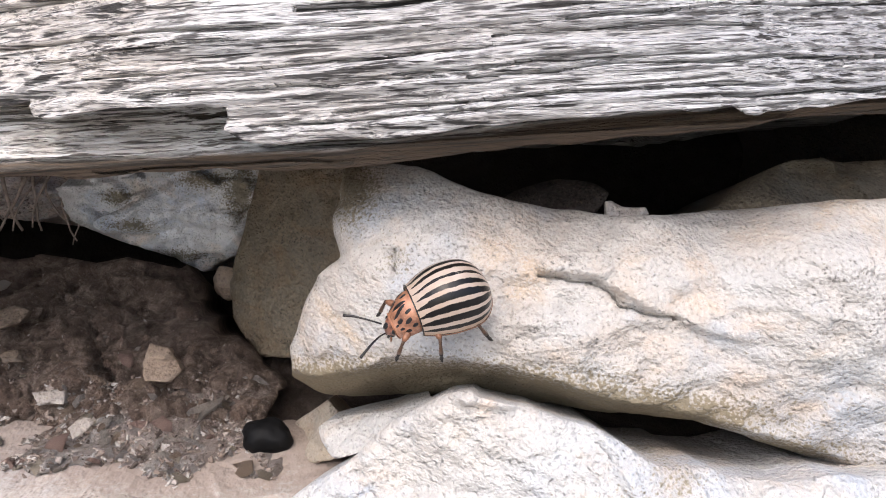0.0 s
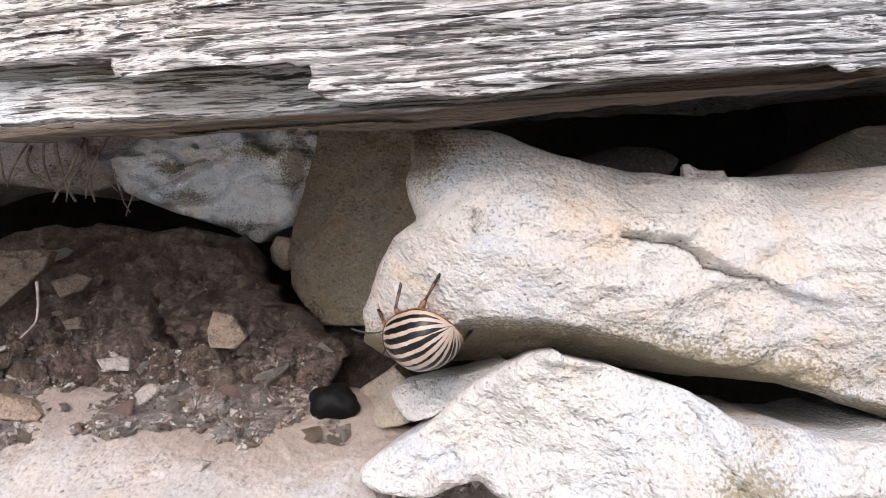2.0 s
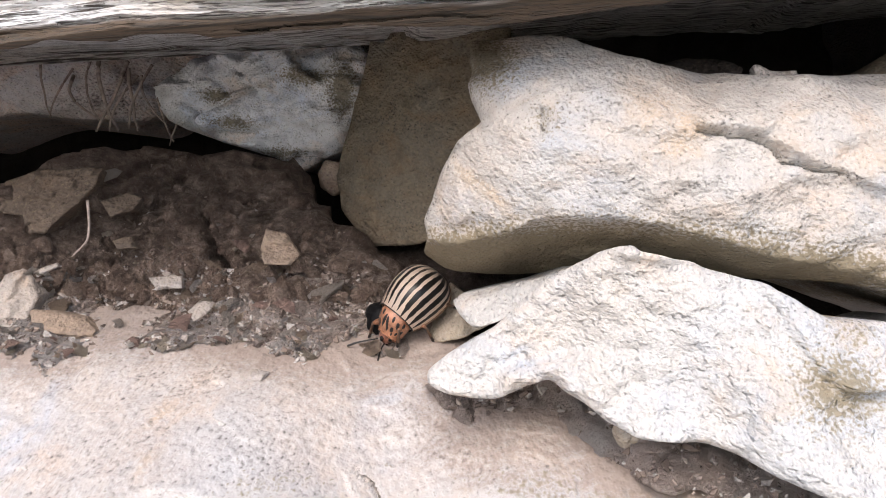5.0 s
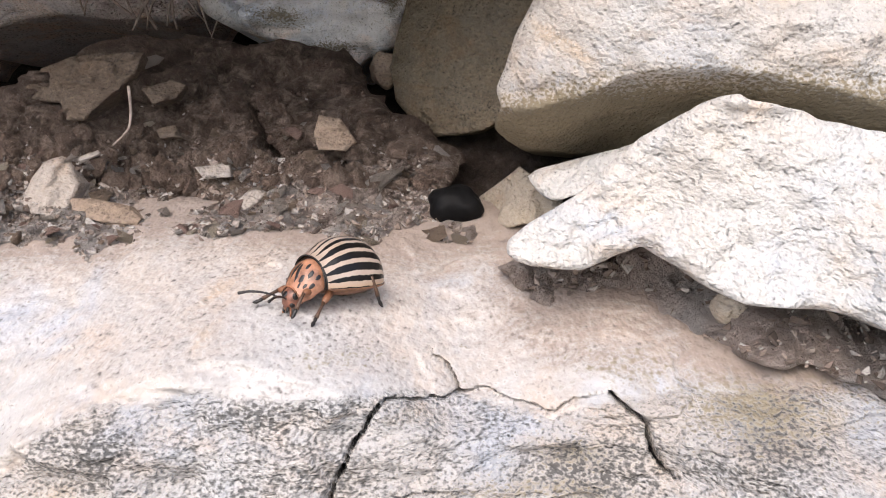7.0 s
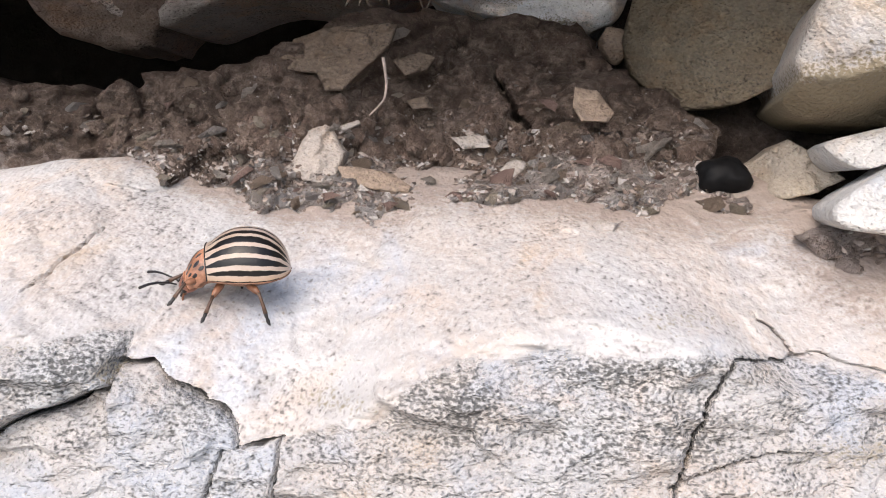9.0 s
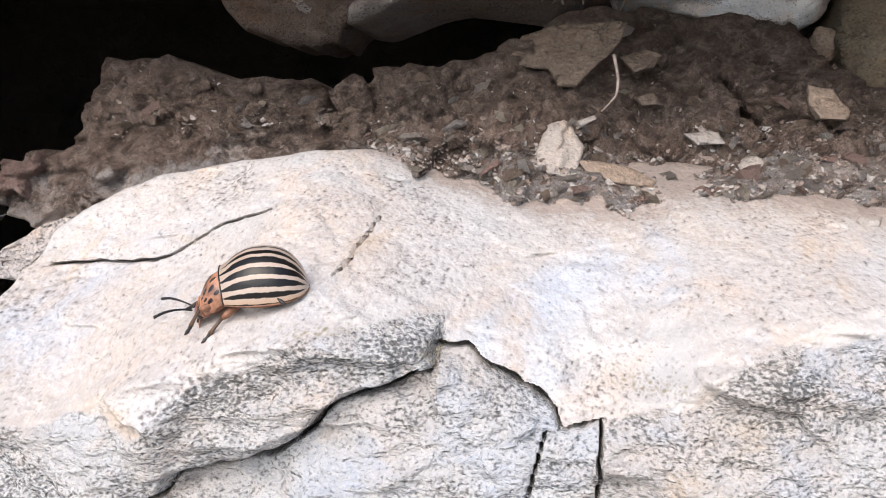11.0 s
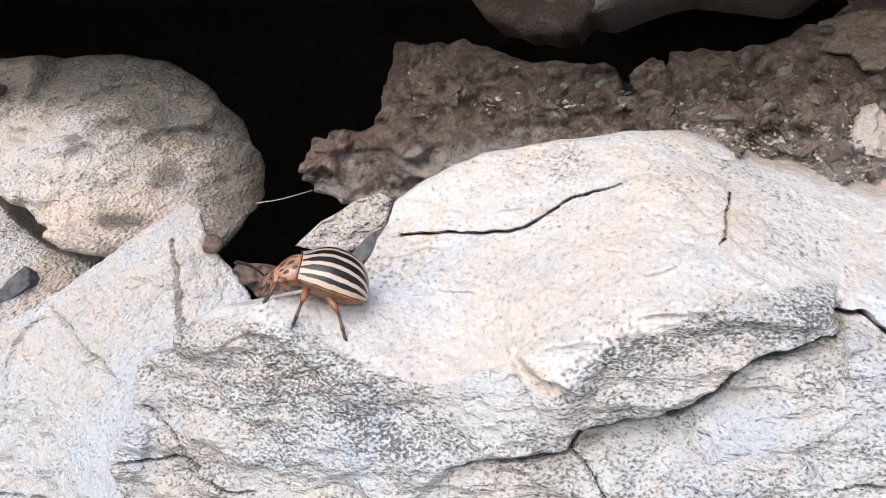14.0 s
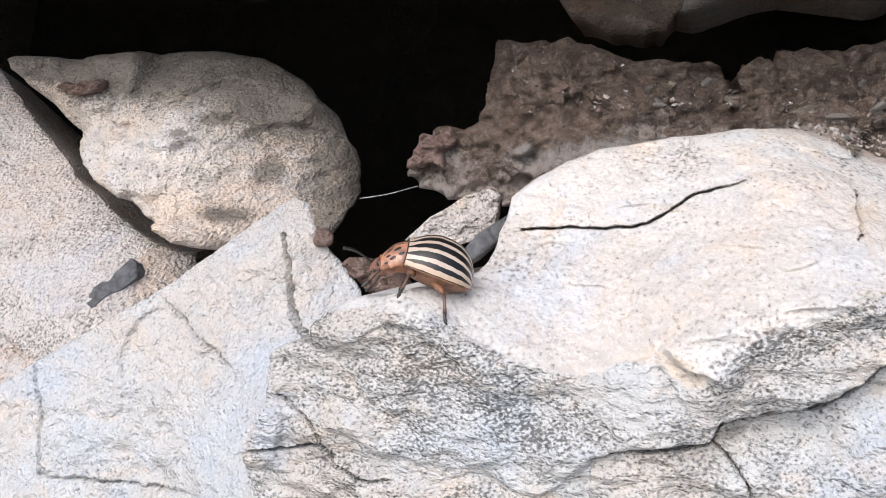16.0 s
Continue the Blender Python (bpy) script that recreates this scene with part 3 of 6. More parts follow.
def beam():
    b = thing("timber_beam", (0, 0.09, 0.07), "weathered grey timber beam, split along the grain, over the stones", "beam")
    grain = [(0.42, (70, 2.2, 30), 2, True), (0.36, (40, 0.95, 20), 2, True), (0.2, (12, 5, 12), 3, False), (0.12, (5.0, 0.7, 4), 2, False)]
    front = Form([(-4, 18.2, 87.3), (-20, 18.5, 88.2), (24, 19.9, 85.8), (9, 18.7, 85.1), (-34, 16.1, 90.9), (-16, 11.4, 89.1), (24, 13.3, 84.4), (27.4, 33.7, 97), (-41.8, 35, 101)])
    splits = [([(-44, 20.2), (-20, 21.2), (-2, 21.6)], 0.16, 2.2), ([(-12, 23.0), (8, 24.4), (30, 26.6)], 0.22, 3.0), ([(-30, 17.2), (-12, 18.1), (4, 19.4)], 0.12, 1.8),
              ([(2, 16.6), (22, 17.9), (44, 19.6)], 0.14, 1.8), ([(-9, 14.2), (10, 15.3), (27, 16.2)], 0.12, 1.5), ([(10, 21.5), (30, 23.4), (45, 24.6)], 0.16, 2.2),
              ([(-46, 24.0), (-24, 25.4), (0, 27.4)], 0.16, 2.2), ([(-16, 13.2), (-4, 13.7), (8, 14.3)], 0.1, 1.2), ([(14, 27.5), (22, 28.1), (27, 28.5)], 0.25, 2.5),
              ([(-34, 19.0), (-26, 19.5), (-16, 20.4)], 0.12, 1.8), ([(-70, 17.0), (-54, 17.6), (-38, 18.4)], 0.14, 1.8), ([(22, 15.0), (34, 15.9), (46, 17.0)], 0.12, 1.5),
              ([(-4, 17.1), (8, 17.8), (16, 18.1)], 0.1, 1.5), ([(-26, 15.6), (-12, 16.4), (0, 16.9)], 0.1, 1.4), ([(4, 20.2), (14, 20.9), (26, 21.2)], 0.12, 1.8)]
    # left of u -90 both layers are an unseen addition that shades the hollow
    v, f = relief(front, [(-235, 9.5), (-88, 14.2), (-45.9, 15.5), (-35.3, 15.7), (-34.8, 14.2), (-33.1, 13.9), (-27.3, 14.5), (-19.9, 15.1), (-17.9, 14.5), (-17.8, 12.6), (-15.5, 11.9), (-11.3, 11.9), (-3.8, 12.1), (2.9, 12.7), (9.5, 13), (18.3, 13.7), (22.8, 14.3), (23.3, 13.5), (24.6, 13.4), (28.4, 14.2), (35.7, 15), (47.7, 16.4), (54.9, 38.2), (-235, 36)], step=(0.42, 0.12), edge=0.35, back=9, rise=4.0, rough=grain, cracks=splits, jag=0.35, sharp=True, seed=4, taper=1.0, slant=0.066)
    mesh_object("upper_layer", to_world(v), f, WOOD, b, "pale grey upper layer with frayed ends")
    lower = Form([(-40.6, 11.3, 93.5), (-19.6, 11.6, 93), (-4.2, 12.2, 93), (10.6, 13.4, 92), (34.9, 15.2, 91), (-41.9, 16.5, 100), (-25.5, 15.7, 99), (-41.4, 8.9, 92.5), (0.8, 20.8, 97)])
    v, f = relief(lower, [(-235, 1), (-90, 7.2), (-50.8, 8.9), (-41.1, 9.3), (-30.1, 9.7), (-19.5, 10.2), (-9.2, 10.4), (0.8, 11.5), (10.6, 12.6), (25.2, 13.7), (32.5, 14.6), (48.9, 15.5), (49.2, 18.8), (-235, 18)], step=(0.5, 0.12), edge=1.2, back=14, rise=8.0, rough=[(0.75, (110, 1.9, 30), 2, True), (0.3, (60, 0.6, 20), 3, True), (0.3, (10, 3, 10), 3, False)],
                  cracks=[([(-46, 10.6), (-24, 11.6), (-4, 12.6)], 0.12, 1.2), ([(-30, 10.2), (-18, 10.7), (-8, 11.0)], 0.14, 1.4)], jag=0.3, sharp=True, seed=9, taper=1.0, slant=0.064,
                  folds=[([(-235, 5.0), (-90, 9.4), (-50.8, 10.4), (-30.1, 11.2), (-9.2, 12.0), (10.6, 13.8), (32.5, 15.4), (48.9, 16.3)], 0.9)])
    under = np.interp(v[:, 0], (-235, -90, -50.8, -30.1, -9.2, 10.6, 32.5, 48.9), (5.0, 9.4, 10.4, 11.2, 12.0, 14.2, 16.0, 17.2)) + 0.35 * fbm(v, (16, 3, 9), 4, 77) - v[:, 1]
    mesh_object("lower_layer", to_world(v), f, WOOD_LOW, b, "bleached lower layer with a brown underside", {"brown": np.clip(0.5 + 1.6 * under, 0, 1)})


SLAB_FORM = Form([(-157, -35.2, 116.1), (-178.6, -22.2, 128), (-155.4, -33.3, 124), (-167.8, -44.6, 112)])
SLAB_ROUGH = [(0.9, (12, 9), 14, "facet"), (0.4, (4, 3), 18, "facet"), (0.2, (2, 2, 3), 2, False)]


def blocks():
    # patches: olive on the top corner, darker olive along the underside
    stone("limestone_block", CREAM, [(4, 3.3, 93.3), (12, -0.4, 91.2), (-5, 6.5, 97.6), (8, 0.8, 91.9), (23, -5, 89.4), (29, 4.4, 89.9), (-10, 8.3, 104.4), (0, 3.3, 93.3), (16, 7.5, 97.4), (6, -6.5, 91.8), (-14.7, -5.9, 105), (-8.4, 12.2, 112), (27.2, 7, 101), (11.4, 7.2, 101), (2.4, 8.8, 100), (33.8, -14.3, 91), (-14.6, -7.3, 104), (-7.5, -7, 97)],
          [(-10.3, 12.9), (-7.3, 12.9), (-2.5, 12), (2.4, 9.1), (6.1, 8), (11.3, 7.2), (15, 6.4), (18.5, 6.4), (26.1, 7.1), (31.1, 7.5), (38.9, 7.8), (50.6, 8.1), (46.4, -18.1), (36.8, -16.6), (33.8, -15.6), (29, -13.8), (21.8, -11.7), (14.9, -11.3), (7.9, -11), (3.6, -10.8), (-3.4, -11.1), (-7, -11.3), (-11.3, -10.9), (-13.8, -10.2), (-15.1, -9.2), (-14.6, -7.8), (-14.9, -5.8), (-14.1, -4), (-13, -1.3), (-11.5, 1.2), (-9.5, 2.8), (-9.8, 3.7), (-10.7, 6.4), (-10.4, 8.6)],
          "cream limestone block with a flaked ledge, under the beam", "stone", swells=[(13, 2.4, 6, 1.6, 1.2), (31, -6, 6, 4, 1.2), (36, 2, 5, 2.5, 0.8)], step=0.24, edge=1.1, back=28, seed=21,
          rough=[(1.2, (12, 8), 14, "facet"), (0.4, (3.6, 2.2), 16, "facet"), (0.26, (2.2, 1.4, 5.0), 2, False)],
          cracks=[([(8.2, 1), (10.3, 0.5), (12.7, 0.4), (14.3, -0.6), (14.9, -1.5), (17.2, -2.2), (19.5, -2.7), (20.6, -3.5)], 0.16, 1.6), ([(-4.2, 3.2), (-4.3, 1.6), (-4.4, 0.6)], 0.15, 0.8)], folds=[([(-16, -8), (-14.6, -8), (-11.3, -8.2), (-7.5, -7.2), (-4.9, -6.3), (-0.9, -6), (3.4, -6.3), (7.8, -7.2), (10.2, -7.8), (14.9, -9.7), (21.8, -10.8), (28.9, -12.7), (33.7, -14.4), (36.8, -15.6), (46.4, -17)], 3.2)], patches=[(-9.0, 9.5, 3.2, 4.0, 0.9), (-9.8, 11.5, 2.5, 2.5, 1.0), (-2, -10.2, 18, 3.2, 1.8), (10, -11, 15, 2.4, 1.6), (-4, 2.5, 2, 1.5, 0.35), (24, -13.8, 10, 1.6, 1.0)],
          lips=[([(7.4, 3.0), (7.6, 1.7), (8.2, 1.1), (12.7, 0.6), (14.3, -0.4), (17.2, -2.2), (20.6, -3.5), (26, -5.0)], 1.0, 9.0)])
    stone("limestone_block", WHITE, [(1, -9.7, 87.5), (-14, -20.5, 93.5), (3, -9.7, 87.5), (8, -14.3, 85.6), (17, -16.8, 84.2), (-3, -18.1, 90.8), (11, -15.6, 84.9), (7, -21.3, 86.5), (-3, -15, 91), (13.1, -19.8, 80.5), (3.9, -23.2, 85), (-7.8, -20.6, 92), (30.3, -14.5, 84)],
          [(-14.1, -20.3), (-14, -19.1), (-11.4, -17), (-8.2, -15.1), (-5.6, -12.4), (-3.1, -10.6), (0.2, -8.9), (2.2, -8.4), (3, -8.9), (6.7, -9.6), (8.3, -10.2), (12.6, -11.5), (16.8, -14), (21.1, -14.2), (22.7, -15), (26.8, -15.1), (30.3, -14.5), (33.8, -14.8), (42.9, -14.7), (26.4, -29.7), (19.4, -28), (15, -26.4), (12.1, -25.6), (9.6, -24.1), (7.7, -23.6), (4.6, -23.5), (2.3, -23.3), (0.4, -22.4), (-1.4, -21.1), (-3, -20.1), (-4.1, -19.5), (-5.2, -19.8), (-6.5, -20.5), (-8.7, -21.3), (-12.4, -21.1)],
          "rough white limestone slab with a pointed end", "stone", patches=[(16.5, -19, 3.4, 3.2, 0.8), (18, -15, 2.5, 1.5, 0.4)], step=0.24, edge=1.0, back=18, seed=33,
          rough=[(1.4, (9, 6), 16, "facet"), (0.3, (2.4, 1.8), 14, "facet"), (0.26, (1.6, 1.3, 3.0), 2, False), (0.12, (0.95, 0.8, 2.0), 1, False)])
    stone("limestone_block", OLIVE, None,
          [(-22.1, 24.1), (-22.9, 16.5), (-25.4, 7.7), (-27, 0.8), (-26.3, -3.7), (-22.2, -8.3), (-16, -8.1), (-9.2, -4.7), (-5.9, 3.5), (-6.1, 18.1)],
          "buff limestone block set back in the gap, darkened in colour for shade", "stone", form=lambda q: 137.5 - 1.05 * (q[:, 0] + 26) + 0.25 * (q[:, 1] - 5), sharp=True, step=0.4, edge=0.5, back=25, seed=41, rough=[(1.4, (9, 8), 40, "facet"), (0.5, (3, 2.4), 30, "facet"), (0.35, (2, 2, 2), 4, False)])
    stone("stone_shard", WHITE, [(-12, -14.8, 103.3), (-4.8, -11.7, 101), (-9.7, -13, 104), (-9.8, -15.9, 100)], [(-12, -13.6), (-10.7, -12.8), (-4.8, -11.5), (-1, -10.2), (-1.4, -12.9), (-5, -13.9), (-9.8, -15.9), (-11.4, -15)], "pale limestone shard wedged behind the white slab", "stone", step=0.25, edge=0.6, back=8, seed=51,
          rough=[(0.5, (3, 2), 10, "facet"), (0.2, (1, 1, 1), 3, False)])
    stone("stone_shard", TANROCK, [(-15, -17.2, 117.5), (-12, -12.1, 117.1), (-8.5, -15.2, 113), (-13.3, -17.9, 112)], [(-18.2, -17.5), (-16.2, -15), (-12.4, -12.2), (-10.7, -13.5), (-8.6, -15.2), (-8.2, -16.3), (-10.8, -17.5), (-13.3, -18.2), (-16.8, -17.9)], "angular tan stone shard beside the black pebble", "stone", step=0.25, edge=0.7, back=7, seed=53,
          rough=[(1.2, (3.5, 3), 14, "facet"), (0.2, (1, 1, 1), 3, False)], sharp=True)
    stone("rubble_stone", OLIVE, [(28.3, 8.1, 105), (42, 10.4, 112), (37.3, 7.1, 107), (46.9, 13.3, 117)], [(25.8, 5.7), (27.9, 8.7), (31.9, 11.3), (36.4, 13.2), (42.3, 14.1), (48.7, 14.1), (66.5, 14.2), (60, 5.2)], "grey rubble stone in the gap under the beam, shade put into its colour", "stone", step=0.5, edge=2.5, back=20, seed=57,
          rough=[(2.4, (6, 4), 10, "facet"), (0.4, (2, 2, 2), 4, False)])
    stone("rubble_stone", MARBLED, [(-30, 4.2, 146.9), (-31, 11.2, 146.1), (-26.1, 7.9, 146), (-46.7, 15.8, 152), (-27.4, 18, 152), (-50.1, 9.4, 150)], [(-54.6, 13.6), (-52.4, 16.4), (-47.1, 19.2), (-37.7, 22.4), (-28.4, 22.4), (-23.8, 17.1), (-24.7, 11.1), (-26.8, 5), (-30.6, 3.6), (-33.2, 2.1), (-37.3, 4), (-44.3, 6.1), (-50.8, 8.6), (-53.4, 10.3)], "white and grey marbled stone hanging in the gap", "stone", patches=[(-45, 12.5, 2.4, 0.9, 1.0), (-42, 8.2, 3, 0.8, 0.9), (-27.5, 13, 2.2, 4, 1.0), (-32, 14.5, 4, 1.2, 0.9), (-36, 4.2, 4, 0.9, 0.8)], step=0.35, edge=2.0, back=18, seed=61,
          rough=[(4.0, (7, 4), 25, "facet"), (1.2, (2.6, 1.8), 30, "facet"), (0.8, (2.5, 1.8, 2), 4, False)])
    stone("rubble_stone", PINKISH, [(-61, 8.9, 157), (-76.5, 13.9, 158), (-63.3, 16.5, 155), (-55.1, 17.3, 160)], [(-102.3, 10), (-93.2, 17.3), (-80.2, 24.2), (-63.8, 26.3), (-47.4, 27.7), (-47.5, 15.3), (-54.2, 13.2), (-56.4, 10.7), (-60, 9.6), (-66.9, 10.3), (-75.6, 11.4), (-80.9, 10.3), (-91, 6.8)], "pinkish grey stone with dry roots across it", "stone", step=0.45, edge=2.5, back=18, seed=67,
          rough=[(3.5, (8, 4), 9, "facet"), (1.0, (3, 2, 3), 4, False)])
    stone("rubble_stone", RUBBLE, [(-94, 5.9, 161), (-107.3, 7.3, 162), (-93.8, 9.3, 160), (-101.9, 4.3, 170)], [(-112, 13), (-108.3, 6.2), (-101.7, 4.3), (-93.9, 4.1), (-91.0, 7.5), (-88.7, 13.5), (-87.9, 18.8), (-108, 18.7)], "brown rounded stone in the dark hollow", "stone", step=0.45, edge=2.5, back=15, seed=71, sharp=True, jag=0.6,
          rough=[(3.0, (9, 5), 30, "facet"), (1.0, (3, 2), 30, "facet"), (0.6, (3, 2, 3), 4, False)])
    # wide patches paint shade on the top and end; small ones are blotches
    stone("rubble_stone", BUFF, [(-132, -21.8, 131.1), (-171, -17.5, 127.9), (-139, -12.3, 131.7), (-146, -19.8, 123.3), (-154, -15.2, 121.1), (-153, -23, 119), (-133, -14.7, 134.4), (-147.6, -30.5, 115), (-145.8, -4.8, 137), (-176.8, -7, 131), (-160.9, -4.9, 133)], [(-184.7, -6.7), (-180.4, -5.9), (-174.6, -5.9), (-165.2, -4.5), (-157.3, -3.7), (-149.2, -4.9), (-143.6, -7.6), (-138.6, -11.6), (-135.0, -17.0), (-133.4, -22.0), (-133.3, -26.5), (-134.5, -29.6), (-137.4, -30.8), (-143.2, -31.4), (-148, -31.2), (-151.7, -30.7), (-158.7, -26.2), (-167.2, -22.8), (-170.9, -19.7), (-174.3, -15), (-179, -11.2)], "rounded buff stone with dark blotches, shade painted on its top and end", "stone", patches=[(-133, -19, 6, 11, 1.5), (-140, -9, 12, 8, 1.7), (-160, -3.5, 26, 8, 2.0), (-150, -14.5, 3.2, 1.4, 1.1), (-154, -17, 1.6, 0.8, 1.0), (-146, -27, 3.4, 1.0, 1.1), (-143, -21, 2.2, 2.6, 1.0), (-178, -7, 9, 4, 1.2)], step=0.35, edge=3.0, back=18, taper=0.55, seed=73,
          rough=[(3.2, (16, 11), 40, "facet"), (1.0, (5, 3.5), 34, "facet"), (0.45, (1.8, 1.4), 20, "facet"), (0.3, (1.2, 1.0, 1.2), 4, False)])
    stone("limestone_slab", SLABROCK, None, [(-223.4, -1), (-193, -6.3), (-175.9, -19.5), (-171, -23.7), (-157.3, -31.4), (-152.9, -32.9), (-149.6, -37.2), (-153, -43.6), (-165.9, -55.3), (-185, -61.7)], "pale grey limestone slab leaning behind others", "stone", step=0.5, edge=0.4, back=15, taper=0.75, seed=79, sharp=True, jag=0.25,
          form=SLAB_FORM, rough=SLAB_ROUGH, cracks=[([(-174.7, -42.4), (-172, -43.6), (-167.7, -45.6)], 0.4, 1.2)])
    stone("limestone_slab", BLUISH, [(-137, -24.2, 118.3), (-144, -40.2, 105), (-135, -28.5, 110.1), (-149, -47, 102.7), (-135, -34.8, 109.7), (-146, -56.5, 102.1), (-136, -25, 115.4), (-127.5, -34, 112), (-125.5, -36.3, 110), (-127.2, -44.6, 97), (-166.7, -51.6, 105)], [(-192.8, -61.3), (-174.9, -52.2), (-163.9, -45.1), (-148.4, -35.1), (-142.9, -30.2), (-136.5, -24.4), (-133.9, -25.3), (-130.4, -30.2), (-127.5, -33.3), (-124.4, -37.4), (-121.8, -44.3), (-122.5, -49.1), (-119.4, -64.9), (-183.8, -77.2)], "bluish white limestone slab with a pointed top", "stone", step=0.25, edge=0.35, back=15, taper=0.7, seed=83, sharp=True, jag=0.22,
          rough=[(0.8, (14, 10), 25, "facet"), (0.3, (3.5, 3), 30, "facet"), (0.24, (1.5, 1.3, 3.0), 2, False), (0.10, (0.9, 0.8, 2.0), 1, False)],
          cracks=[([(-135.3, -28.8), (-134.5, -32.3), (-133.6, -36.1), (-131.8, -38.6), (-129.9, -39.9)], 0.26, 9.0), ([(-148.3, -36.9), (-143.4, -40.2), (-136.6, -43.9)], 0.08, 0.9), ([(-163.9, -45.1), (-161.6, -49.8), (-160.3, -57), (-160, -57.3), (-147.4, -57), (-138.9, -56.5)], 0.09, 1.2)])


LEDGE_TOP = Form([(-18, -30.5, 91), (-10, -23.5, 101.5), (-10, -27.8, 93.4), (5, -28.8, 89.5), (-4, -30.8, 85.9), (-24, -30.1, 84.7), (-36, -28.7, 82.2), (-73, -27.1, 88), (-75, -21.8, 100.1), (-89, -22.8, 100.3), (-105, -21.3, 106.1), (-107, -26.7, 101.4), (-81, -18.9, 103.4), (-75, -14.2, 120.8), (-64, -17.2, 117.5), (-34, -16.9, 118.4), (-48, -15.2, 121.1), (-63, -31.8, 86.2), (-60, -35.2, 85), (-115.3, -33.7, 83.5), (-98, -36.4, 84.3), (-89, -32.3, 84.2), (-120.6, -35.1, 84.5)])
LEDGE_FRONT = Form([(-39, -34.7, 82.8), (-23, -35.5, 84), (-4, -34, 85.7), (-59, -39.1, 81.9), (-53, -36, 82.1), (-88, -42.5, 80.8), (-123, -46.3, 85.9), (-127, -39.1, 86), (-109, -36.9, 82.4), (-74, -34.3, 80.6), (-68, -30.9, 81.8), (0.5, -34.4, 81), (-76.4, -44, 79.5), (-104.7, -45.3, 82), (-46.8, -38.3, 81.5)])
SOIL_FORM = Form([(-53, -1.5, 129.8), (-32, -9.3, 123.6), (-39, -9.1, 124.6), (-52, -14, 121.8), (-59, -13.8, 118.6), (-53, -16.2, 117.2), (-84, -9.6, 122.7), (-86, -8.4, 123.4), (-122, -19.3, 121.1), (-55, -2.2, 126.9), (-20, -10.5, 122.9), (-105, -5.5, 122.6), (-116, -22.3, 117.8), (-20, -16.7, 115.3), (-35.5, 0, 132), (-27, -4.2, 128), (-50.7, -20.9, 111), (-104, -16, 118), (-29.1, -17.1, 113)])
FILL_FORM = Form([(-2, -22, 103.2), (-2, -21.4, 97.9), (4, -24.9, 92.6), (15.5, -28.2, 87.5), (-9.8, -23, 101), (5, -27.6, 88.5), (12.8, -24.8, 93)])
SOIL_ROUGH = [(2.2, (11, 7, 11), 5, False), (2.0, (6.0, 3.4), 26, "facet"), (1.1, (2.2, 1.4), 24, "facet"), (0.6, (1.8, 1.6, 1.8), 4, False)]


# the sharp brow of the ledge, and the foot of its shelf
BROW = np.array([(-95, -41), (-88.6, -37.4), (-85, -33.8), (-81.5, -32.4), (-76.5, -30.7), (-71.8, -29.6), (-67.6, -28.8), (-67.4, -31.2), (-64, -32.3), (-60, -34.6), (-58, -36.7), (-55.2, -36.3),
                 (-48.9, -34.6), (-44.4, -30.8), (-36.8, -29.3), (-23, -30.1), (-10.8, -31.2), (-6.8, -30.2), (0, -29.6), (8, -29.2), (20, -27.5)])
SHELF = np.array([(-97.8, -44.9), (-88.5, -43.0), (-85.2, -40.9), (-81.7, -40.2), (-79.2, -39.0), (-75.5, -35.8), (-71.0, -33.8), (-68.1, -32.7)])


def ledge_form(q):
    """The bedding plane on top, and the broken face where it stands further back than the bed would."""
    z = np.zeros(len(q))
    a = LEDGE_TOP(q) - 0.5 * fbm(np.c_[q, z], (9, 4, 1), 4, 7)
    b = LEDGE_FRONT(q) - 0.9 * fbm(np.c_[q, z], (8, 3.0, 1), 5, 8)
    d = np.maximum(a, b)
    brow, foot = np.interp(q[:, 0], BROW[:, 0], BROW[:, 1]), np.interp(q[:, 0], SHELF[:, 0], SHELF[:, 1])
    on = np.clip((q[:, 0] + 93) / 6, 0, 1) * (q[:, 0] < -67.6)
    fall = np.clip(brow - q[:, 1], 0, np.maximum(brow - foot, 0)) * np.clip(1 - (foot - q[:, 1]) / 5, 0, 1)
    return d + 0.5 * on * fall


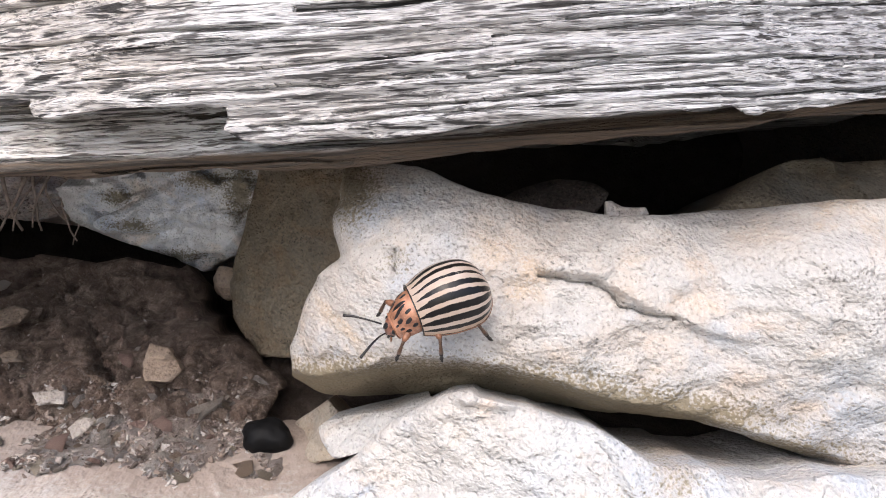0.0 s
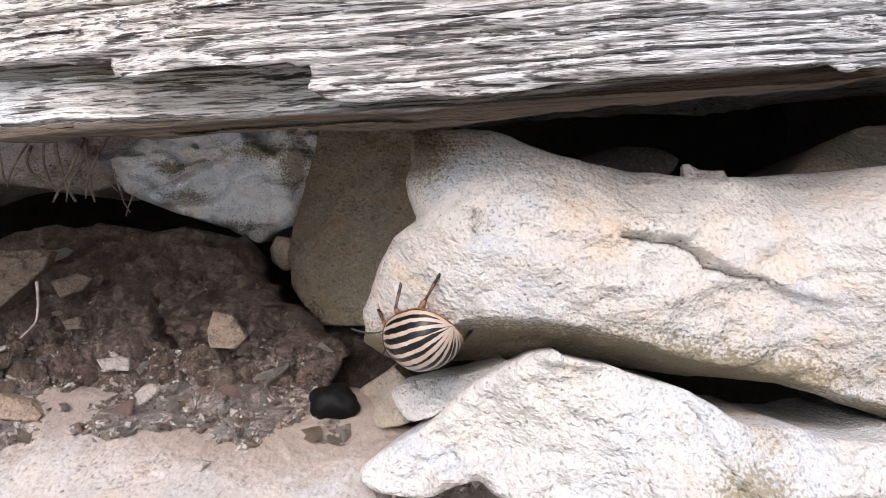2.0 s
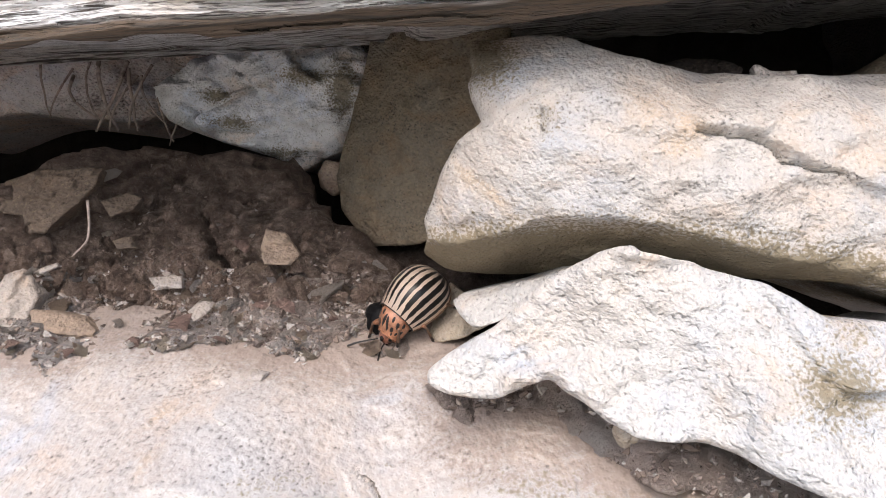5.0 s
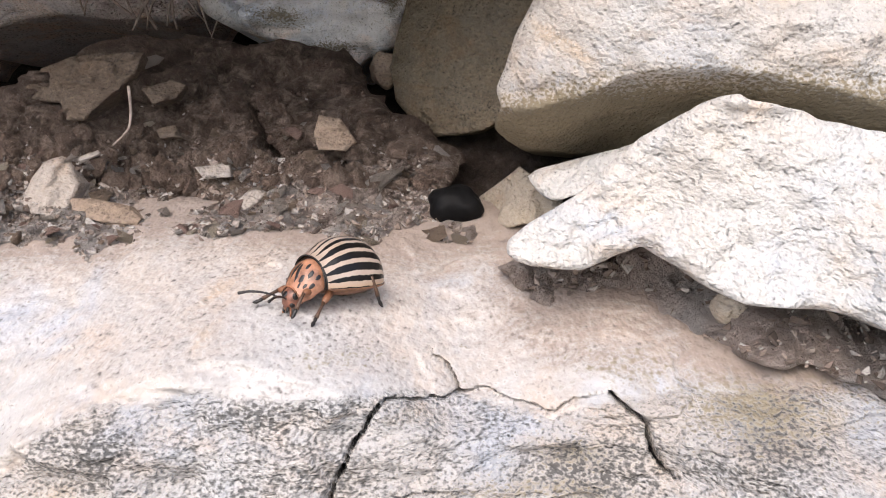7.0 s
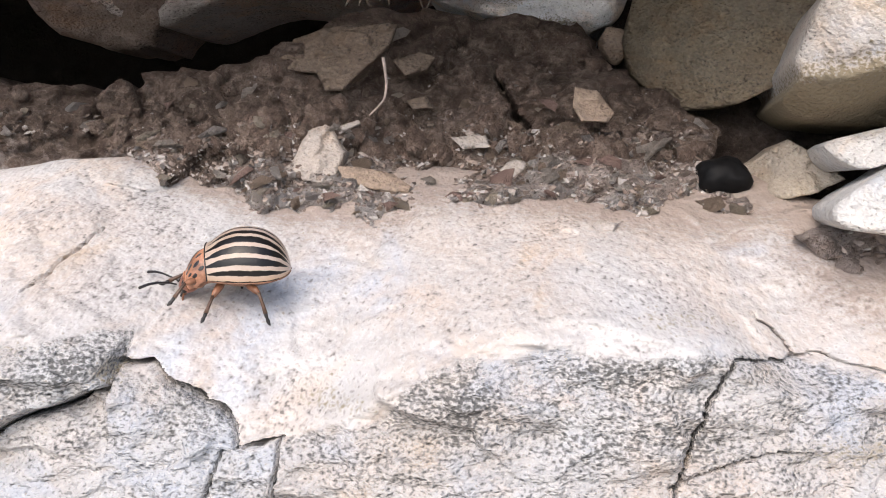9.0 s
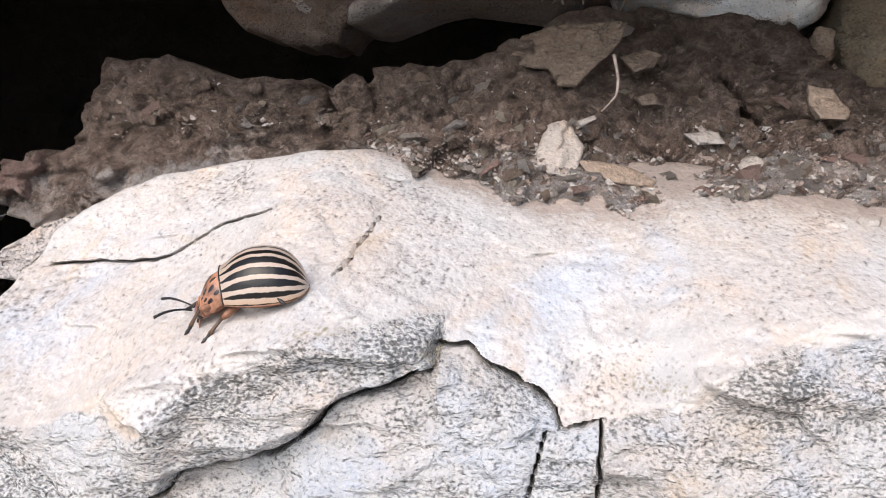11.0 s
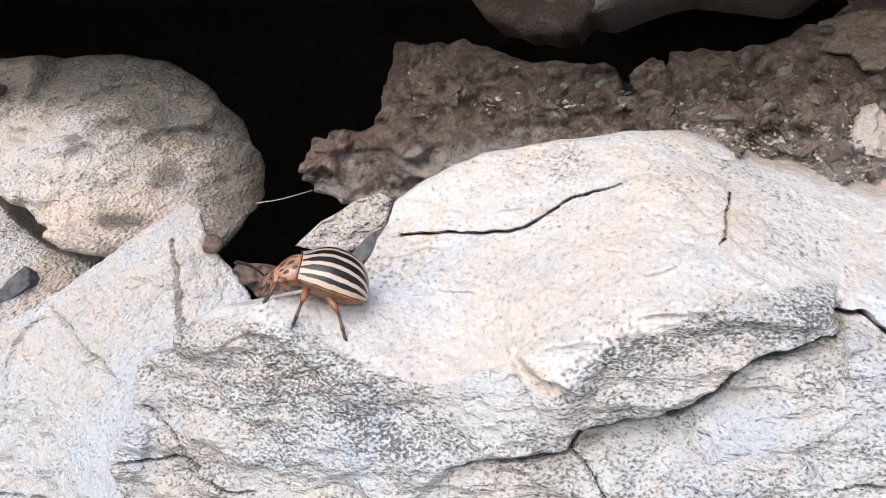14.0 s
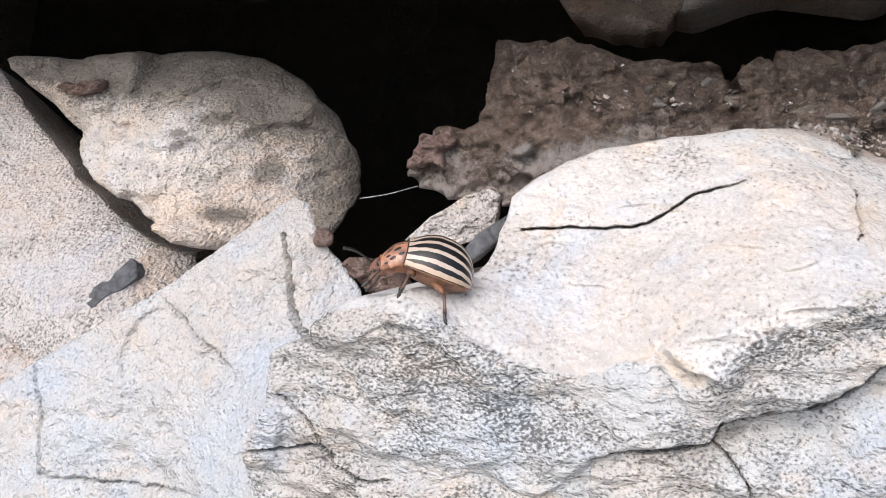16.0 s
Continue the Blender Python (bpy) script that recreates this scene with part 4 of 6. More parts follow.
def ledge_zones(verts):
    """How far each vertex belongs to the broken front, and how much dust lies on it."""
    c = np.asarray(verts)[:, :2]
    d = np.asarray(verts)[:, 2]
    z = np.zeros(len(c))
    front = 0.5 + 0.35 * (LEDGE_FRONT(c) - LEDGE_TOP(c) + 1.2 * fbm(np.c_[c, z], (5, 2.2, 1), 4, 12) + 0.2)
    brow = np.interp(c[:, 0], BROW[:, 0], BROW[:, 1]) + 0.5 * fbm(np.c_[c, z], (3, 2, 1), 4, 14)
    within = np.clip((c[:, 0] + 95) / 5, 0, 1) * np.clip((18 - c[:, 0]) / 4, 0, 1)
    front = front + within * (np.clip(0.5 + 0.5 * (brow - c[:, 1]), -0.3, 1.2) - front)
    fill = np.clip((c[:, 1] + 31) / 3, 0, 1) * np.clip((c[:, 0] + 20) / 10, 0, 1) * (0.95 - (FILL_FORM(c) - d) / 11.0)
    dust = np.maximum(1.0 - (SOIL_FORM(c) - d) / 6.0, fill)
    stain = np.zeros(len(c))
    for u, w, ru, rw, h in ((-9.2, -34, 4, 1.6, 0.32), (-5, -28.2, 5, 1.4, 0.4), (3, -30.5, 6, 2.5, 0.6), (8, -27, 6, 3, 0.7), (-12, -36.5, 7, 1, 0.4), (-26, -27.5, 5, 0.8, 0.3), (-68, -31.6, 1.0, 1.0, 0.5),
                            (-52, -33.5, 4, 1.0, 0.35), (-77, -30.0, 4, 0.6, 0.35), (-93, -24.2, 3, 0.6, 0.3), (-61, -17, 8, 1.5, 0.3)):
        stain = np.maximum(stain, h * np.exp(-((c[:, 0] - u) / ru) ** 2 - ((c[:, 1] - w) / rw) ** 2))
    grey = np.zeros(len(c))
    for u, w, ru, rw, h in ((-114, -38.5, 8, 4.5, 0.7), (-105, -40.5, 5, 3, 0.5), (-101, -43.5, 3.5, 1.6, 0.9), (-87, -36.2, 4, 2.2, 0.8), (-81, -34.2, 4, 1.7, 0.9), (-75, -32.6, 4, 1.5, 0.9), (-70, -31.4, 3, 1.4, 0.7),
                            (-76.8, -42, 8, 2.5, -0.5), (-97, -38.0, 3.2, 2.6, -1.0), (-95, -40.5, 2.5, 2, -0.6), (-43, -33.4, 6, 2.4, 0.6), (-32, -30.9, 5, 1.5, 0.9), (-26, -35, 5, 2, 0.4), (-9.6, -34.9, 5, 1.8, 0.8),
                            (4.3, -30.9, 4, 3.5, 0.7), (-18.8, -33.8, 4, 2, -0.4), (-39, -29.4, 4, 1.0, -0.8), (-51, -30, 6, 2, -0.6), (-7, -29.4, 5, 1.6, -0.5), (-10, -25.5, 5, 2.4, 0.8), (-24, -33, 6, 3, 0.5), (-36, -35, 7, 2.5, 0.5), (-3, -35, 5, 2.5, 0.4)):
        grey = grey + h * np.exp(-((c[:, 0] - u) / ru) ** 2 - ((c[:, 1] - w) / rw) ** 2)
    return {"broken": np.clip(front, -0.5, 1.5), "dust": np.clip(dust, 0, 1), "patch": stain, "weathered": grey}


def ledge():
    top = thing("limestone_ledge", (-0.055, 0.08, -0.03), "broad cracked limestone ledge, pale on top and grey in front", "stone")
    v, f = relief(ledge_form, [(-128.3, -66.5), (-129.6, -52.8), (-130, -48), (-127.8, -42.5), (-127.8, -39.3), (-126.7, -38), (-123.7, -37.7), (-123.4, -36.1), (-122.1, -34.6), (-119, -33.4), (-114.8, -32.7), (-111.4, -32), (-109.6, -30.3), (-108.8, -28.2), (-108.7, -23.6), (-106.7, -21.5), (-103.4, -19.5), (-97.7, -17.3), (-87, -15.3), (-79.6, -14.4), (-72.8, -15), (-52, -15.3), (-34.1, -14.5), (-16.9, -15.1), (-10.4, -18), (0.8, -20.9), (9.6, -22.2), (20.6, -25), (10.5, -44.1)],
                  step=(0.19, 0.13), edge=0.8, back=30, seed=91, taper=1.0, jag=0.3,
                  rough=[(0.8, (7, 3.4), 22, "facet"), (0.35, (2.4, 1.4), 9, "facet"), (0.2, (2.4, 1.1, 9.0), 2, False)],
                  lips=[([(-67.1, -28.2), (-67.9, -31), (-68.1, -32.7), (-71, -33.8), (-73.5, -34.7), (-75.5, -35.8), (-77.1, -37.6), (-79.2, -39), (-81.7, -40.2), (-85.2, -40.9), (-87.6, -41.6), (-88.5, -43), (-94.1, -44.1), (-97.8, -44.9)][::-1], 2.3, 9.0)],
                  cracks=[([(-23, -30.1), (-23.7, -31), (-24.5, -32.3), (-25.2, -33.3), (-25.8, -34.6), (-26.1, -35.8), (-26.9, -37.6), (-27.2, -38.7), (-27.6, -40.4)], 0.14, 6.0), ([(-23, -30.2), (-20.8, -30.6), (-19.2, -30.6), (-17.5, -30.3), (-18.1, -29.5), (-18.8, -28.6), (-20.3, -27.6)], 0.10, 2.5), ([(-17.5, -30.3), (-15.4, -30.2), (-14.3, -30.7), (-12.3, -31), (-10.8, -31.3), (-9.2, -30.5), (-6.8, -30)], 0.12, 1.3), ([(-6.8, -30), (-4.5, -31.5), (-4.3, -32.9), (-3.8, -34.3), (-3.2, -35), (-2.6, -35.4)], 0.16, 6.0), ([(-67.9, -31.1), (-65.5, -31.2), (-64.1, -32.3), (-61.6, -33.6), (-59.8, -34.6), (-58.8, -35.8), (-58.2, -36.8), (-56.4, -36.5), (-55, -36.1)], 0.24, 4.5), ([(-55.3, -36.3), (-55.3, -38.5), (-55.5, -40.5), (-55.6, -42.4)], 0.15, 6.0),
                          ([(-67.1, -28.2), (-67.9, -31), (-68.1, -32.7), (-71, -33.8), (-73.5, -34.7), (-75.5, -35.8), (-77.1, -37.6), (-79.2, -39), (-81.7, -40.2), (-85.2, -40.9), (-87.6, -41.6), (-88.5, -43), (-94.1, -44.1), (-97.8, -44.9)][2:], 0.22, 3.5),
                          ([(-88.5, -42.9), (-86.8, -44.2), (-85.7, -45.4), (-84.9, -46.9)], 0.08, 2.0), ([(-106.8, -26.9), (-102.2, -26.3), (-96.2, -26.2), (-93.6, -25), (-90.7, -23), (-88.7, -22.1), (-85.4, -21)], 0.13, 5.0), ([(-75.1, -21.5), (-75.9, -23.4), (-76.1, -24.8), (-76.9, -26.2)], 0.1, 3.5), ([(-130, -48.6), (-126, -47.8), (-122, -47), (-120.3, -48.6), (-118, -49.5), (-115.2, -49.2)], 0.17, 6.0), ([(-122, -47), (-123.5, -44.6), (-125, -43.8), (-127, -42.7)], 0.1, 2.5), ([(-59.6, -37.1), (-60.2, -39.6), (-60.6, -42.1), (-61.6, -43.3), (-64.5, -43.7), (-68.2, -44.1)], 0.1, 6.0), ([(-27.7, -38.6), (-24.2, -37.3), (-21.4, -36.8), (-18.5, -36.4)], 0.07, 1.5)])
    marks = ledge_zones
    c5, c6, c7, c13 = [(-67.9, -31.1), (-65.5, -31.2), (-64.1, -32.3), (-61.6, -33.6), (-59.8, -34.6), (-58.8, -35.8), (-58.2, -36.8), (-56.4, -36.5), (-55, -36.1)], [(-55.3, -36.3), (-55.3, -38.5), (-55.5, -40.5), (-55.6, -42.4)], [(-67.1, -28.2), (-67.9, -31), (-68.1, -32.7), (-71, -33.8), (-73.5, -34.7), (-75.5, -35.8), (-77.1, -37.6), (-79.2, -39), (-81.7, -40.2), (-85.2, -40.9), (-87.6, -41.6), (-88.5, -43), (-94.1, -44.1), (-97.8, -44.9)], [(-59.6, -37.1), (-60.2, -39.6), (-60.6, -42.1), (-61.6, -43.3), (-64.5, -43.7), (-68.2, -44.1)]
    c5, c6, c7, c13 = (ragged(curve_through(c, 5, False), 91) for c in (c5, c6, c7, c13))
    for label, outline in (("narrow block between two upright cracks", ([(-60.9, -60)], c13[10::-1], c5[-11:], c6[1:], [(-55.6, -60)])),
                           ("lower block under the shelf crack", ([(-97.8, -60)], c7[:4:-1], c5[1:31], c13[:11], [(-60.9, -60)]))):
        f, (pv, pf) = split(v, f, np.concatenate([np.asarray(o, float) for o in outline]), 12.0)
        mesh_object("broken_block", to_world(pv), pf, BED, top, label, marks(pv))
    mesh_object("main_bed", to_world(v), f, BED, top, "pale bedding plane with fine cracks", marks(v))


def gravel(v):
    """Pale gravel gathers at the foot of the bank, towards the ledge."""
    c = np.asarray(v)
    foot = np.interp(c[:, 0], (-120, -108, -90, -75, -60, -45, -30, -18), (-20.5, -19.5, -16.5, -15.8, -16.0, -16.0, -15.0, -16.5))
    return np.clip(0.62 + 0.085 * (foot - c[:, 1]) + 0.35 * fbm(np.c_[c[:, :2], 0 * c[:, :1]], (6, 3, 1), 4, 19), 0, 0.95)


def soil():
    bank = stone("soil_bank", SOIL, None, [(-121.6, -23.2), (-122.8, -18), (-119.2, -14.7), (-114.9, -14.4), (-114, -9.7), (-114, -3.5), (-108.3, -3.3), (-98.6, -5.4), (-88.1, -6.3), (-86.1, -7.7), (-84.2, -5.8), (-77.9, -4.7), (-66.3, -3), (-61.8, 0.5), (-53.6, 3.2), (-34.1, 2.8), (-31.4, 0.4), (-27, -3.9), (-22.3, -7.2), (-18.6, -10.7), (-19.1, -13.2), (-19.8, -14.7), (-14.7, -21.8), (-29.5, -23.4), (-50.2, -23.7), (-67, -22.4), (-79.8, -20.4), (-92.2, -20), (-103.8, -21.9), (-111.5, -24.1), (-117, -24.4)],
                 "brown crumbly earth bank with grit and stone chips", "soil", "stuff", form=SOIL_FORM, zones={"gravel": gravel}, step=0.3, edge=2.0, back=25, seed=101,
                 rough=SOIL_ROUGH, jag=1.3, cracks=[([(-41.5, -4.8), (-40.1, -7.5), (-39, -9.8), (-38, -11), (-37.6, -13.4), (-38.4, -14.4)], 0.5, 6.0), ([(-85.8, -5.5), (-85.5, -8.4), (-85.4, -11.9)], 0.9, 6.0)])
    stone("earth_fill", SOIL, None, [(-14.9, -21.2), (-4.7, -19), (8.7, -22.2), (17, -24.6), (28, -26.4), (23.9, -34.1), (16.4, -31.4), (10.9, -29.3), (3.2, -27.1), (-2.7, -26.4), (-9.8, -24.8), (-13.8, -23.1)], "dry earth and grit under the white slab", "soil", "stuff", form=FILL_FORM, zones={"gravel": lambda v: 0.78 + 0.4 * fbm(v, (7, 5, 7), 4, 23)}, step=0.26, edge=1.0, back=10, seed=103,
          rough=[(1.2, (7, 5, 7), 5, False), (1.3, (2.8, 2), 22, "facet"), (0.6, (1.3, 1.1), 24, "facet"), (0.35, (1.0, 1.0, 1.0), 3, False)], jag=0.9)
    # its shade comes from the darker earth colour
    stone("earth_fill", DARK_EARTH, None, [(-25, -18), (-24, -9), (-17, -5.5), (-8, -6.5), (-1, -9), (-2, -16), (-9, -18.6), (-18, -19)], "brown earth at the back of the gap, darkened in colour for shade", "soil", "stuff", form=lambda q: 121.5 + 1.1 * (q[:, 1] + 18), step=0.35, edge=1.0, back=8, seed=107,
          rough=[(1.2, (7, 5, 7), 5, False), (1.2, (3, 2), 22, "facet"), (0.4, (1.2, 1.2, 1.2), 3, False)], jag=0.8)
    return bank


def soil_depth(q):
    d = SOIL_FORM(q)
    p = np.c_[q, d]
    for layer in SOIL_ROUGH:
        d = d - roughness(p, layer, 101)
    return d


def soil_at(u, w):
    return float(soil_depth(np.array([[u, w]]))[0])


def flake(name, mat, outline, lift, thick, label, form=None, lean=(0, 0), seed=1, crumbly=False):
    """A thin chip of stone that lies on the earth."""
    c = np.array(outline, float).mean(0)
    base = soil_at(*c) if form is None else form
    stone(name, mat, None, outline, label, "stone", form=lambda q: base - lift + (q - c) @ np.array(lean, float), step=0.16, edge=0.45, back=thick, seed=seed,
          rough=[(0.9, (1.3, 1.0), 22, "facet"), (0.5, (0.9, 0.8, 2), 2, False)] if crumbly else [(0.8, (2.6, 2.0), 40, "facet"), (0.2, (1.2, 1.0, 1.2), 3, False)], jag=0.5 if crumbly else 0.12, sharp=not crumbly)


def chips():
    flake("stone_chip", TAN, [(-33.5, -8.6), (-33.2, -6.4), (-31.0, -6.9), (-29.2, -9.3), (-30.0, -10.5), (-32.7, -10.3)], 1.5, 1.5, "pointed tan stone chip lying on the earth bank", None, (0.1, 0.9), 3)
    flake("stone_chip", GREYSTONE, [(-62.3, -15.6), (-61.0, -12.0), (-60.1, -10.4), (-58.7, -10.3), (-57.6, -12.5), (-56.8, -13.7), (-57.3, -15.6), (-57.5, -17.2), (-60.4, -16.8)], 4.2, 5.0, "pale grey upright stone chip at the foot of the bank", None, (0.2, 0.7), 5)
    flake("stone_chip", TAN, [(-57.5, -15.1), (-55.1, -15.2), (-51.6, -16.0), (-49.5, -17.2), (-49.8, -17.9), (-53.5, -17.6), (-56.5, -16.6)], 3.0, 1.8, "long tan stone flake lying flat on the grit", None, (0.1, 1.2), 7)
    flake("stone_chip", GREYSTONE, [(-58.1, -11.1), (-55.9, -10.2), (-55.6, -10.6), (-57.4, -11.7)], 1.7, 0.6, "small whitish stone sliver", None, (0, 0.8), 9)
    flake("stone_plate", SLATE, [(-66.0, -4.3), (-64.1, -0.9), (-59.3, 0.6), (-52.4, 0.5), (-53.1, -1.8), (-55.7, -4.7), (-57.9, -7.1), (-59.9, -6.9), (-61.0, -5.0)], 2.2, 2.2, "flat brown stone plate leaning on the earth bank", None, (-0.15, 0.55), 11)
    flake("stone_chip", SLATE, [(-53.0, -3.1), (-50.1, -2.0), (-48.4, -2.8), (-49.3, -4.2), (-51.6, -5.1)], 1.6, 1.2, "brown stone chip half sunk in earth", None, (0, 0.8), 13)
    flake("stone_chip", SLATE, [(-51.4, -7.7), (-49.1, -7.3), (-48.3, -8.6), (-50.5, -8.8)], 1.5, 1.0, "small squarish brown stone chip", None, (0, 0.8), 15)
    flake("stone_chip", GREYSTONE, [(-46.2, -11.9), (-42.6, -11.3), (-41.9, -12.9), (-44.9, -13.1)], 1.4, 0.9, "flat greyish stone chip on the earth", None, (0, 1.2), 17)
    flake("stone_chip", GREYSTONE, [(-40.9, -15.4), (-39.8, -14.2), (-37.2, -14.5), (-38.3, -15.4), (-40.0, -16.5)], 1.5, 0.9, "jagged greyish stone chip on the grit", None, (0, 1.2), 19)
    flake("stone_chip", GREYSTONE, [(-32.3, -20.9), (-31.5, -20.4), (-29.8, -20.7), (-30.4, -21.4), (-31.9, -21.3)], 0.9, 0.5, "small whitish flake lying on the ledge", float(ledge_form(np.array([[-31.2, -20.9]]))[0]), (0, 1.6), 21)
    flake("earth_clod", SOIL, [(-85.4, -8.1), (-83.9, -6.0), (-81.6, -6.2), (-80.0, -11.3), (-82.4, -12.0), (-84.3, -10.0)], 1.6, 2.0, "crumbly grey-brown clod beside a deep crack", None, (0, 0.3), 23, True)
    flake("earth_clod", CLAY, [(-122.2, -20.5), (-122.8, -18), (-121.6, -16.3), (-120, -16.6), (-118.4, -15.4), (-117.6, -17.2), (-118.8, -18.6), (-118.3, -20.6), (-120.3, -20.0)], 0.9, 3.0, "crumbly pinkish clod at the end of the bank", None, (0.1, 0.4), 37, True)
    stone("stone_flake", DARKFLAKE, None, [(-161.6, -37.4), (-160.9, -35.6), (-159.2, -34.9), (-157.9, -33.2), (-156.6, -33.6), (-155.7, -35.3), (-156.9, -36.9), (-158.6, -38.0), (-159.8, -39.4), (-161.2, -38.9)], "dark grey flake stuck on the leaning slab", "stone",
          form=lambda q: np.minimum(SLAB_FORM(q) - 0.4, 114.4 + 0.9 * (q[:, 1] + 36.5)), step=0.16, edge=0.25, back=1.2, seed=25, rough=[(0.3, (2.2, 1.8), 30, "facet"), (0.1, (0.8, 0.8, 1), 2, False)], jag=0.3, sharp=True)
    flake("stone_shard", SLABROCK, [(-121.9, -28.9), (-119.1, -26.1), (-115.1, -23.3), (-112.4, -22.5), (-111.2, -23.2), (-111.6, -26.7), (-113.1, -28.4), (-116.8, -29.6)], 0, 4, "pinkish brown shard below the earth bank", 114.5, (0.1, 0.2), 27)
    flake("stone_shard", DARKFLAKE, [(-114.5, -30), (-112.5, -27.4), (-109, -25.1), (-107.7, -25.2), (-108.5, -27.3), (-110.5, -28.5), (-112.9, -31)], 0, 2, "dark grey sliver standing behind the ledge", 109, (0, 0.3), 29)
    flake("stone_shard", CLAY, [(-129, -32.2), (-128.4, -31.1), (-125.6, -31.1), (-122.9, -32.4), (-120.9, -34.5), (-124.7, -35.4), (-126.9, -34.4)], 0, 3, "pinkish crumb of stone in the gap behind the ledge", 113, (0, 0.3), 31, True)
    flake("stone_chip", BUFF, [(15.1, 8), (15.8, 8.1), (16.7, 7.4), (18.8, 7.3), (19.1, 6.7), (17.5, 6.2), (15.2, 6.5)], 0, 1.5, "small pale chip on the limestone block", 100.5, (0, 0.4), 33)


def boulder(name, mat, centre, size, label, seed, category="stone", parent=None):
    """A small rounded stone; centre in mm along u, w, d, size: its half axes."""
    bm = bmesh.new()
    bmesh.ops.create_icosphere(bm, subdivisions=4, radius=1.0)
    c = to_world(np.array(centre))
    for v in bm.verts:
        n = 1 + 0.22 * noise.noise(v.co * 1.1 + Vector((seed, 0, 0))) + 0.07 * noise.noise(v.co * 3.3 + Vector((seed, 5, 0)))
        v.co = Vector((v.co.x * size[0], v.co.y * size[1], v.co.z * size[2])) * n / 1000
    me = bpy.data.meshes.new(name)
    bm.to_mesh(me)
    bm.free()
    me.materials.append(mat)
    me.polygons.foreach_set("use_smooth", [True] * len(me.polygons))
    ob = new(name, me)
    ob.location = c
    return tagged(ob, label, category)


def small_stones():
    boulder("pebble", BLACKSTONE, (-18.8, -16.0, 116.5), (2.7, 2.0, 2.0), "smooth black pebble lying in the gap", 3.0)
    boulder("earth_clod", CLAY, (-131.0, -29.0, 112.0), (1.2, 1.2, 1.1), "round pinkish crumb of earth stuck on the slab", 9.0)
    boulder("pebble", TANROCK, (3.2, -24.3, 94.0), (1.6, 1.3, 1.3), "grey rounded pebble stuck in dry earth", 6.0)
    boulder("pebble", TAN, (-28.0, 0.5, 140.5), (1.8, 1.6, 2.2), "shaded greyish stone lump under the marbled stone", 12.0)
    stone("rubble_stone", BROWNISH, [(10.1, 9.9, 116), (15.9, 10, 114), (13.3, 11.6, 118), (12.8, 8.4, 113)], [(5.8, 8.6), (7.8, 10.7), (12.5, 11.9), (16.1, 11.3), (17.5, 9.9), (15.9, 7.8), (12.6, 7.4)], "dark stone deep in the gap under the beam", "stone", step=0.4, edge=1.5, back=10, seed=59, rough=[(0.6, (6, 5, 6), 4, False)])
    flake("clay_patch", CLAY, [(-174.6, -11.0), (-173.6, -10.0), (-170.5, -10.2), (-167.2, -9.6), (-167.8, -11.2), (-171.5, -11.9)], 0, 1.0, "reddish clay smear on the rounded stone", 126.5, (-0.1, 0.5), 35, True)


def strand(name, mat, pts, radius, label, category):
    w = to_world(np.array(curve_through(pts, 6, False)))
    n = len(w)
    v, f = tube(w, [radius * (1 - 0.5 * i / n) / 1000 for i in range(n)], 6)
    tagged(mesh_object(name, v, f, mat), label, category)


def strands():
    strand("dry_root", ROOT, [(-53.8, -3.2, 124.2), (-53.3, -5.9, 123.4), (-53.5, -7.8, 123.2), (-55.0, -9.6, 122.6)], 0.2, "thin dry rootlet on the earth bank", "root")
    strand("spider_thread", THREAD, [(-129.5, -24.2, 121.5), (-126, -23.6, 120.6), (-121.9, -22.4, 120.0)], 0.06, "thin pale thread across the dark gap", "thread")
    for u, w, lean, long, r in ((-60.5, 17, -2.5, 9, 0.5), (-58.0, 16, 1.5, 8, 0.42), (-63.5, 18, 0.8, 9, 0.32), (-68, 16, -2.0, 6, 0.3), (-55.5, 15, 2.5, 6, 0.3), (-51.5, 12, -1.0, 6, 0.25), (-61.8, 18, 2.2, 10, 0.55), (-59.2, 15, -2.8, 7, 0.35), (-65.5, 15, 2.0, 5, 0.4), (-56.8, 16.5, -2.2, 8, 0.38), (-70.5, 17, 1.6, 7, 0.3), (-53.6, 13.5, 2.0, 7, 0.3)):
        bow = 0.5 * math.sin(3 * u)
        strand("dry_root", ROOT, [(u - 0.6 * lean, w + 1, 155), (u - 0.3 * lean + bow, w - 0.25 * long, 153.0), (u + 0.1 * lean + bow, w - 0.55 * long, 152.6), (u + 0.5 * lean, w - 0.8 * long, 152.8), (u + 0.9 * lean - bow, w - long, 154)], 0.7 * r, "twisted dry root hanging from the pinkish stone", "root")


